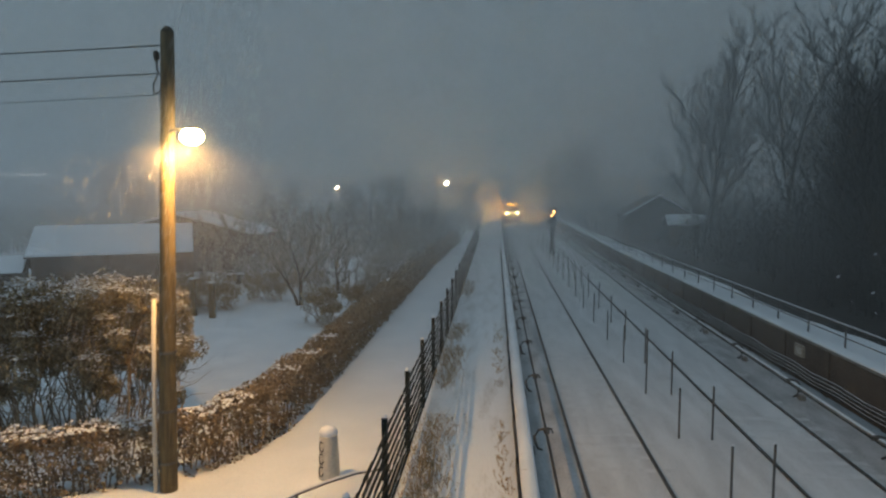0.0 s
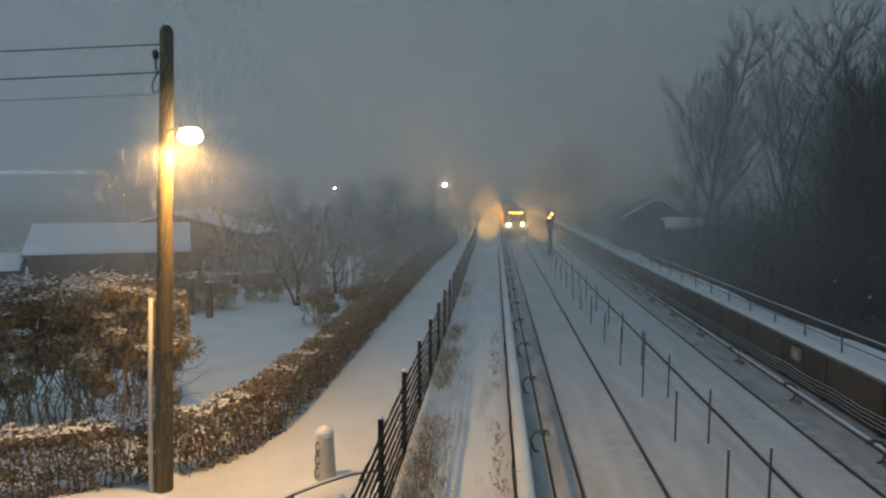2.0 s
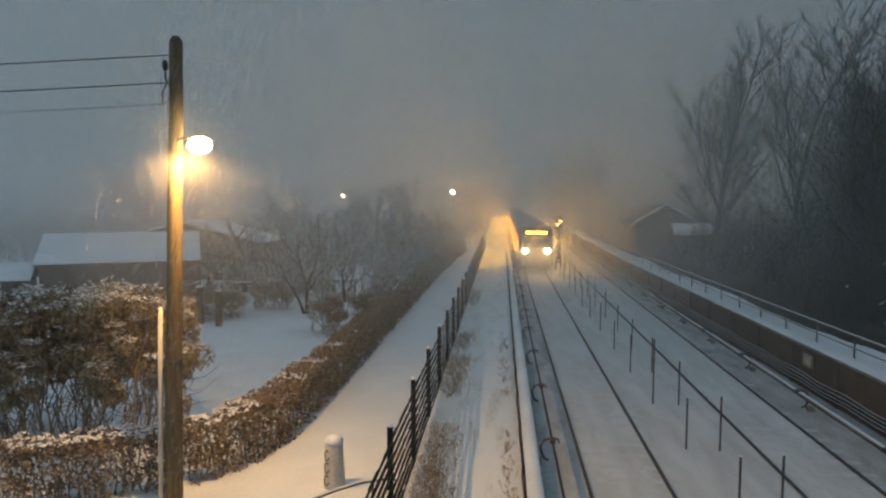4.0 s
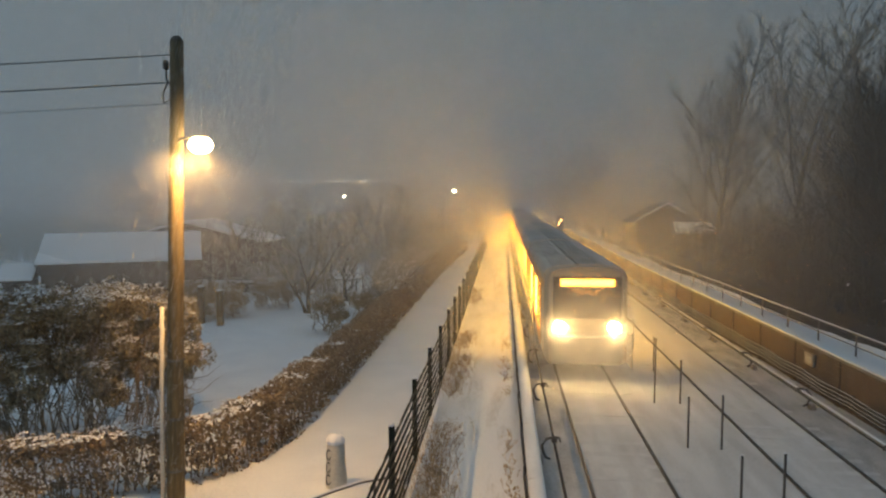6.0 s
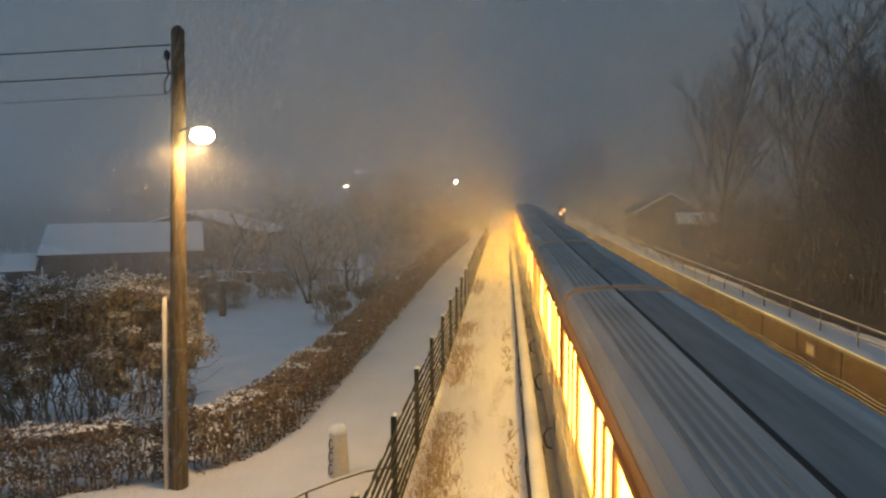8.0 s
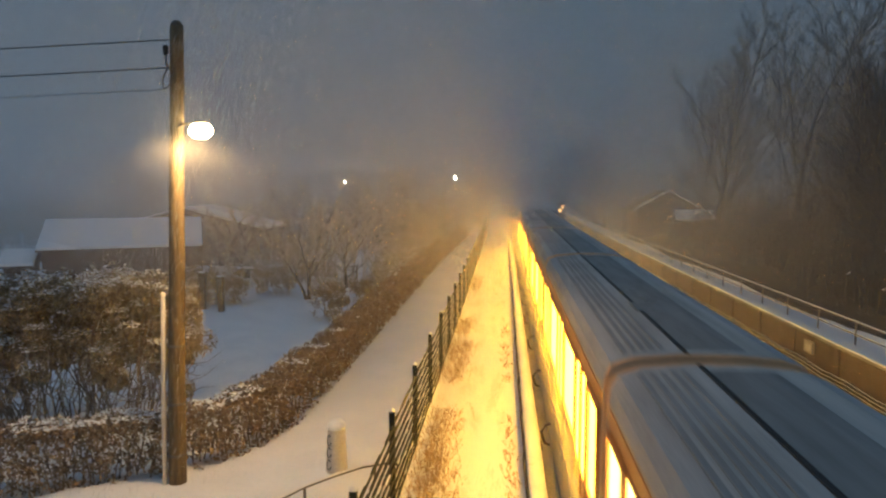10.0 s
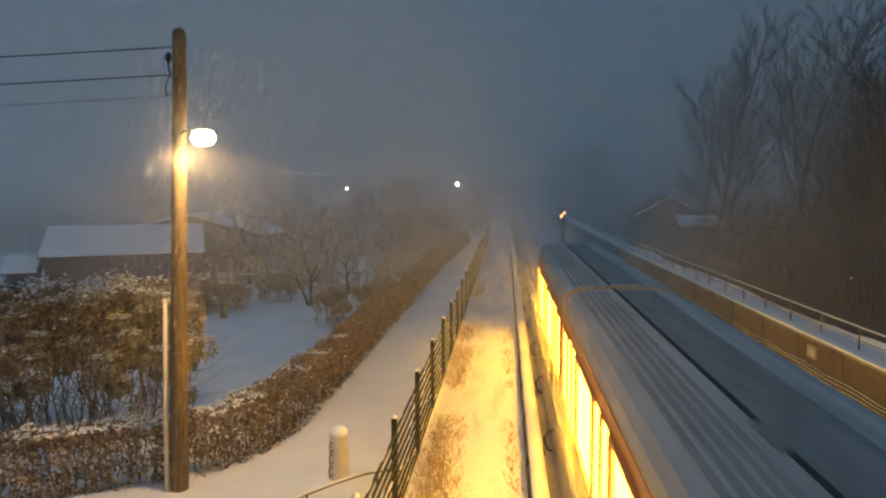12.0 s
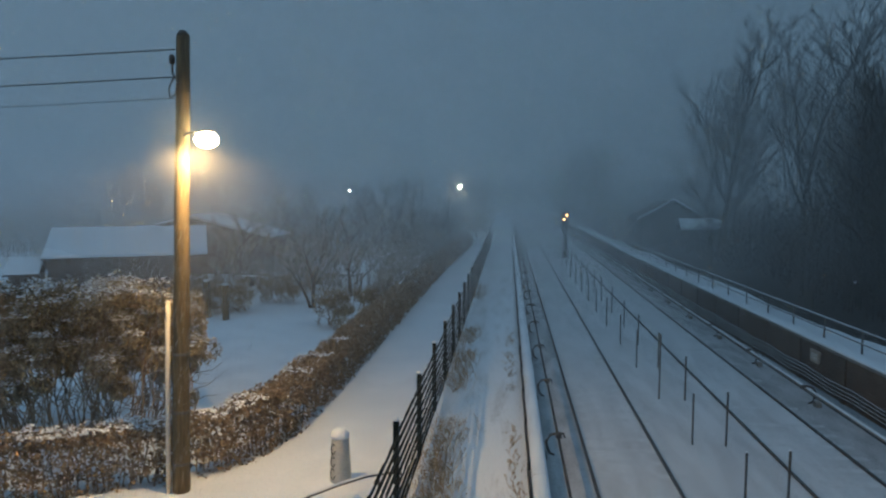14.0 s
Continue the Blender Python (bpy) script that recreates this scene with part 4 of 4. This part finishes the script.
# ---- garden plants and far trees ----
rg = random.Random(31)
F1 = tree("fruit_tree", "small bare fruit tree in the snowy garden", (-8.9, 31, 0), 3.5, 2.3, random.Random(3), 9, 0.12, 2, 0.34, 0.010, HAZY_DUSTED_TWIGS)
for x, y, k, turn in ((-8.2, 35, 0.8, 90), (-14.5, 38, 1.1, 30), (-11.5, 42, 1.2, 200), (-7.4, 46, 1.1, 120), (-18, 40, 1.0, 260), (-9.5, 55, 1.35, 10), (-13, 60, 1.4, 80), (-6.6, 58, 1.2, 140), (-18, 56, 1.3, 310)):
    c = copy_thing(F1, pose(x, y, 0, 0, 0, turn))
    c.scale = (k, k, k)
for x, y, w, h in ((-7.05, 26.9, 0.72, 1.35), (-6.5, 30.6, 0.55, 0.95), (-12.4, 29.6, 0.9, 1.5), (-13.6, 28.6, 0.9, 1.6), (-11.3, 32.5, 0.9, 1.3), (-10.5, 37, 1.0, 1.2), (-6.2, 38, 0.7, 1.5), (-6.1, 44, 0.8, 1.8), (-6.3, 52, 0.9, 2.2), (-15, 46, 1.2, 1.6), (-8, 50, 1.0, 1.6)):
    bush("garden_bush", "round garden shrub dusted with snow", (x, y, 0), (w, w), 0.06, h, 3200, 0.13, GREEN_LEAF, rg, 0.10, 12)
for i in range(20):
    y = rg.uniform(70, 150)
    x = rg.uniform(-75, -9) if i < 15 else rg.uniform(8, 30)
    if min(abs(x / y + b) for b in (0.072, 0.235, 0.303)) < 0.045:
        x -= 0.11 * y  # keeps the lamps' line of sight free
    src = (T1, T2, T3)[i % 3]
    c = copy_thing(src, pose(x, y, 0, 0, 0, rg.uniform(0, 360)))
    k = rg.uniform(0.5, 0.85)
    c.scale = (k, k, k)
    tagged(c, "distant bare tree fading into the snowfall", "tree", "distant trees")

def far_woods():
    """Brush and young trees that close the view beyond the gardens."""
    rng = random.Random(41)
    form = Form()
    for _ in range(5200):
        y = rng.uniform(52, 120)
        x = rng.uniform(-1.05 * y, -5.2 if y < 67 else -2.3) if rng.random() < 0.8 else rng.uniform(9.5, 12 + y * 0.3)
        z = 0 if x < 0 else 1.3
        high = (1.6 + 3.2 * rng.random() ** 1.5) * (0.7 + 0.5 * noise.noise((x * 0.12, y * 0.1, 4))) + 0.02 * (y - 52)
        dx, dy = rng.gauss(0, 0.5), rng.gauss(0, 0.5)
        form.tube([(x, y, z), (x + dx * 0.4, y + dy * 0.4, z + high * 0.5), (x + dx, y + dy, z + high)], [0.05, 0.035, 0.01], 3, False)
        for k in range(5):
            a, b = rng.uniform(0.3, 0.9), rng.uniform(0, 6.28)
            q = Vector((x + dx * a, y + dy * a, z + high * a))
            form.tube([q, q + Vector((math.cos(b) * 0.8, math.sin(b) * 0.8, rng.uniform(0.2, 0.9)))], [0.022, 0.008], 3, False)
    tagged(part("far_woods", form, HAZY_DUSTED_TWIGS), "hazy band of distant bare brush and young trees", "woods", "", "stuff")


far_woods()


def garden_brush():
    """Bare shrubs and hedging plants between the garden and the path."""
    rng = random.Random(52)
    form, snow = Form(), Form()
    for _ in range(1500):
        y = rng.uniform(30, 66)
        x = -5.3 - rng.random() ** 1.5 * (0.4 + (y - 30) * 0.10)
        high = rng.uniform(0.9, 1.6) + (y - 22) * 0.045 * rng.random()
        for k in range(7):
            dx, dy = rng.gauss(0, 0.3), rng.gauss(0, 0.3)
            form.tube([(x, y, 0), (x + dx * 0.5, y + dy * 0.5, high * 0.6), (x + dx * 1.3, y + dy * 1.3, high * rng.uniform(0.8, 1.2))], [0.02, 0.014, 0.005], 3, False)
        if rng.random() < 0.9:
            snow.leaves([(x + rng.gauss(0, 0.3), y + rng.gauss(0, 0.3), high * rng.uniform(0.6, 1.0)) for _k in range(4)], 0.16, 0.4, 0.7, 0.6, rng)
    for _ in range(420):
        y = rng.uniform(34, 62)
        x = rng.uniform(-0.62 * y, -6.0)
        if noise.noise((x * 0.35, y * 0.3, 7)) < -0.15:
            continue
        high = rng.uniform(0.8, 1.9) + (y - 34) * 0.03
        for k in range(6):
            dx, dy = rng.gauss(0, 0.35), rng.gauss(0, 0.35)
            form.tube([(x, y, 0), (x + dx * 0.5, y + dy * 0.5, high * 0.6), (x + dx * 1.4, y + dy * 1.4, high * rng.uniform(0.8, 1.2))], [0.022, 0.015, 0.006], 3, False)
        if rng.random() < 0.9:
            snow.leaves([(x + rng.gauss(0, 0.3), y + rng.gauss(0, 0.3), high * rng.uniform(0.6, 1.0)) for _k in range(3)], 0.18, 0.4, 0.7, 0.6, rng)
    ob = tagged(part("brush", form, HAZY_DUSTED_TWIGS), "dark bare brush between the garden and the path hedge", "brush", "", "stuff")
    part("snow", snow, SNOW, ob)


garden_brush()
for x, y, k in ((-10.6, 80, 0.6), (-3.0, 92, 0.6), (-12, 84, 0.55), (10.5, 98, 0.95), (12.6, 102, 1.0), (8.6, 108, 0.9)):
    c = copy_thing(T2, pose(x, y, 0, 0, 0, x * 40))
    c.scale = (k, k, k)
    tagged(c, "distant bare tree fading into the snowfall", "tree", "distant trees")

# ---- far lamps and poles ----
for x, y, z in ((-6.09, 85, 6.06), (-25.85, 110, 5.61), (-45.5, 150, 4.9)):
    far = thing("street_lamp", "distant street lamp shining through the snowfall", "street lamp", "distant lamps", at=(x, y, 0))
    part("post", Form().tube([(0.1, 0.1, 0), (0.1, 0.1, z + 0.15)], 0.07, 8), STEEL, far)
    part("globe", Form().loft([[(math.cos(a) * r, math.sin(a) * r, z + h) for a in [2 * math.pi * s / 12 for s in range(12)]] for r, h in ((0.04, -0.2), (0.18, -0.12), (0.21, 0), (0.18, 0.12), (0.04, 0.2))]), FAR_GLOW, far, "glowing lamp globe", True)
for x, y, z in ((-10.7, 85, 8.2), (-7.4, 86, 8.3)):
    p = thing("utility_pole", "distant wooden utility pole", "utility pole", "distant poles", at=(x, y, 0))
    part("shaft", Form().tube([(0, 0, 0), (0, 0, z)], [0.15, 0.11], 10), POLE_WOOD, p)
    part("cross_arm", Form().box(-0.5, 0.5, -0.05, 0.05, z - 0.5, z - 0.4), POLE_WOOD, p)

# ---- clutter in the garden ----
for x, y, h in ((-11.9, 27.6, 1.5), (-12.9, 28.0, 1.6)):
    p = thing("gate_post", "pale garden gate post dusted with snow", "post", "gate posts", at=(x, y, 0))
    part("post", Form().box(-0.11, 0.11, -0.11, 0.11, -0.1, h, 0.02), POLE_WOOD, p)
    part("snow_cap", Form().box(-0.12, 0.12, -0.12, 0.12, h + 0.003, h + 0.07, 0.03), SNOW, p)
for x, y, turn, w in ((-13.4, 36.5, 12, 2.6), (-9.3, 38.2, -8, 1.9), (-6.9, 41, 20, 1.6)):
    b = thing("garden_table", "wooden garden table under a slab of snow", "table", "garden tables", at=(x, y, 0))
    b.rotation_euler.z = radians(turn)
    part("tabletop", Form().box(-w / 2, w / 2, -0.4, 0.4, 0.70, 0.76, 0.01), SHED_WOOD, b)
    part("snow", Form().box(-w / 2 + 0.02, w / 2 - 0.02, -0.38, 0.38, 0.763, 0.81, 0.02), SNOW, b)
    for sx in (-1, 1):
        for sy in (-0.32, 0.32):
            part("leg", Form().box(sx * (w / 2 - 0.1) - 0.04, sx * (w / 2 - 0.1) + 0.04, sy - 0.04, sy + 0.04, -0.05, 0.70), SHED_WOOD, b)

# ---- a lit train on a far embankment ----
bank = Form().loft([[(x, 258, -1), (x, 268, 9.6), (x, 276, 9.6), (x, 290, -1)] for x in (-420, -100, 0, 200)])
structure("embankment", bank, EARTH, "distant snow-veiled railway embankment", "embankment")


def far_train():
    root = thing("train", "distant lit train crossing behind the trees", "train", at=(0, 0, 0))
    pane = Form().box(-0.75, 0.75, -0.03, 0.0, -0.18, 0.18).mesh("window")
    pane.materials.append(STRIP_GLOW)
    for c in range(5):
        body = part("car_body", Form().box(-7.1, 7.1, -1.3, 1.3, -1.2, 2.0, 0.2), PALE_PAINT, root)
        body.location.x = c * 14.6
        for k in range(6):
            part("window", pane, None, body, "lit window").location = (-5.4 + k * 2.15, -1.31, 0.9)
    return root


FAR_TRAIN = far_train()

# ---- dry weeds along the walkway ----
def weeds(name, x, y0, y1, count, high, wide, rng):
    form = Form()
    for _ in range(count):
        y = y0 + (y1 - y0) * rng.random() ** 1.5
        if noise.noise((x, y * 0.55 + math.sin(y * 1.7) * 0.4, 2.0)) < (-0.35 if y < 15 else -0.08):
            continue
        px = x - 0.011 * (y - 9) + rng.gauss(0, wide)
        a, h = rng.uniform(0, 6.28), high * rng.uniform(0.4, 1.1)
        dx, dy = math.cos(a) * h * 0.5, math.sin(a) * h * 0.5
        form.tube([(px, y, 0.1), (px + dx * 0.4, y + dy * 0.4, 0.12 + h * 0.6), (px + dx, y + dy, 0.12 + h * rng.uniform(0.5, 0.95))], [0.006, 0.005, 0.002], 3, False)
        form.leaves([(px + dx * k, y + dy * k, 0.12 + h * 0.7 * k) for k in (0.5, 0.7, 0.9, 1.0)], 0.055, 0.5, 0.0, 0.45, rng)
    tagged(part(name, form, DRY_GRASS), "dry brown weeds poking through the snow", "weeds", "", "stuff")


weeds("weeds", -1.25, 9.2, 40, 1500, 0.46, 0.21, random.Random(8))
weeds("weeds", 0.20, 9, 26, 220, 0.24, 0.07, random.Random(9))

# ---- falling snow ----
# sheets ever farther apart, each as dense as the air between it and the next
DEPTHS = (8.6, 14, 19, 25, 31, 38, 46, 54, 63, 73, 84, 97, 112, 130, 152, 180, 215)
SHEETS = [(a, 1 - math.exp(-(0.0132 if a > 62 else 0.0205 if a > 30 else 0.017 if a > 22 else 0.009 if a > 10 else 0.0025) * (b - a))) for a, b in zip(DEPTHS, DEPTHS[1:])]
for y, density in SHEETS:
    wide, high = 60 + y * 2.2, 22 + y * 0.9
    veil, n = Form(), 40
    for z in (-1.5, 0.5, 2.5, 6, 14, high):
        veil.v += [(-wide + 2 * wide * k / n, noise.noise((k * 0.7, z * 0.1, y)) * min(y * 0.07, 2.2), z) for k in range(n + 1)]
    for r in range(5):
        veil.f += [(r * (n + 1) + k, r * (n + 1) + k + 1, (r + 1) * (n + 1) + k + 1, (r + 1) * (n + 1) + k) for k in range(n)]
    ob = part("falling_snow", veil, snowfall("falling_snow_%d" % y, density, foot=3.4 if y < 28 else 2.0 if y < 63 else 1.2), smooth=True)
    ob.location.y = y
    tagged(ob, "thick drifting snowfall hanging in the air", "snowfall", "", "stuff")


def flakes():
    rng = random.Random(77)
    form = Form()
    slant = Vector((-0.32, 0.05, -1)).normalized()
    for _ in range(7000):
        r, a = 1.8 * rng.random() ** 0.7, rng.uniform(0, 6.28)
        z = rng.uniform(2.8, 18.5)
        p = Vector((LAMP_AT.x + r * math.cos(a) + 0.32 * (z - 6), LAMP_AT.y + r * math.sin(a), z))
        form.tube([p, p + slant * rng.uniform(0.06, 0.16)], 0.0014, 3)
    ob = part("snowflakes", form, FLAKE)
    return tagged(ob, "loose snowflakes streaking through the lamp light", "snowflakes", "", "stuff")


FLAKES = flakes()


def disc(radius, sides=32):
    form = Form()
    form.v = [(math.cos(6.2832 * s / sides) * radius, 0, math.sin(6.2832 * s / sides) * radius) for s in range(sides)]
    form.f = [tuple(range(sides))]
    return form


# discs of snow added to catch the lamp's light as its halo and haze
ob = part("falling_snow", disc(1.0), snowfall("lamp_halo", 0.055, (3, 3, 1.2), 0.9, 1.0))
ob.location = LAMP_AT + Vector((-0.07, -0.50, 0.08))
tagged(ob, "added disc of fine snow for the halo of the street lamp", "snowfall", "", "stuff")
LAMP_HAZE = snowfall("lamp_haze", 0.011, (3, 3, 1.2), 0.9, 2.6)
for dy in (-0.55, -0.25, 0.6):
    ob = part("falling_snow", disc(2.6), LAMP_HAZE)
    ob.location = LAMP_AT + Vector((-0.1, dy, -0.75))
    tagged(ob, "added disc of fine snow for the haze round the street lamp", "snowfall", "", "stuff")
# powder whirled up before and beside the train
POWDER = snowfall("whirled_powder", 0.07, (3, 3, 2), 0.9, 1.9)
for y, z, k in ((-0.85, 1.5, 1.15), (-1.4, 1.3, 1.15), (-2.1, 1.1, 1.1), (-3.0, 0.8, 1.0), (-4.2, 0.6, 0.95)):
    ob = part("whirled_snow", disc(1.9), POWDER, TRAIN, "fine snow whirled up by the train")
    ob.location, ob.scale = (0, y, z), (k, 1, k * 0.8)
# an added disc that stands in for the display's halo
ob = part("whirled_snow", disc(1.5), snowfall("display_halo", 0.24, (3, 3, 2), 0.9, 1.5), TRAIN, "added disc of fine snow for the halo of the display")
ob.location, ob.scale = (0, -0.62, 2.62), (1, 1, 0.7)
# and a skirt of it along the lit side
SKIRT = snowfall("powder_along_train", 0.36, (0.8, 2.5, 2.5), 0.9, 0, 1.9)
for s in (-1, 1):
    sheet = Form()
    sheet.v = [(0, 0.5, 0), (0, 97.5, 0), (0, 97.5, 2.3), (0, 0.5, 2.3)]
    sheet.f = [(0, 1, 2, 3)]
    ob = part("whirled_snow", sheet, SKIRT, TRAIN, "fine snow blown up along the cars")
    ob.matrix_basis = pose(s * 1.42, 98, 2.35, 180, 0, 0)
for y in (-0.7, -1.3, -2.0):
    ob = part("whirled_snow", disc(1.9), POWDER, TRAIN, "fine snow whirled up by the wheels")
    ob.location, ob.scale = (0, y, 0.35), (0.85, 1, 0.5)
for y, k in ((99.0, 1.0), (101, 1.05), (103.5, 1.1), (107, 1.1), (111, 1.0)):
    ob = part("whirled_snow", disc(1.9), POWDER, TRAIN, "fine snow trailing behind the train")
    ob.location, ob.scale = (0, y, 0.9), (1.3 * k, 1, 0.8 * k)
# wide discs added for the bloom round the headlights
HALO = snowfall("headlight_halo", 0.07, (3, 3, 2), 0.9, 3.4)
for y in (-1.2, -2.6):
    ob = part("whirled_snow", disc(3.4), HALO, TRAIN, "added disc of fine snow for the halo of the headlights")
    ob.location = (0, y, 2.0)
# small discs added as the glare of each headlight
GLARE = snowfall("headlight_glare", 0.11, (3, 3, 2), 0.9, 0.8)
for s in (-0.76, 0.76):
    for y in (-0.58, -0.68):
        ob = part("whirled_snow", disc(0.8), GLARE, TRAIN, "added disc of fine snow for the glare of the headlight")
        ob.location = (s, y, 1.53)


def motions():
    fronts = [(0, 109), (1.5, 85.5), (3, 64.5), (5.5, 28), (6.0, 20.7), (6.5, 13.1), (7.0, 5.4), (7.5, -2.5), (8.0, -10.2), (11.0, -55.9), (13.0, -86.0), (14.0, -101.2)]
    walk(TRAIN, [(t, pose(CENTRES[0] + 0.08, y, 0)) for t, y in fronts])
    far = [(0, -250), (1.5, -212), (3, -178), (6.5, -103), (7.5, -97), (10.5, -99), (12.5, -150), (14, -178)]
    walk(FAR_TRAIN, [(t, pose(x, 271, 10.8)) for t, x in far])
    walk(FLAKES, [(0, pose(0, 0, 0)), (14, pose(-0.32 * 0.9 * 14, 0, -0.9 * 14))])


motions()
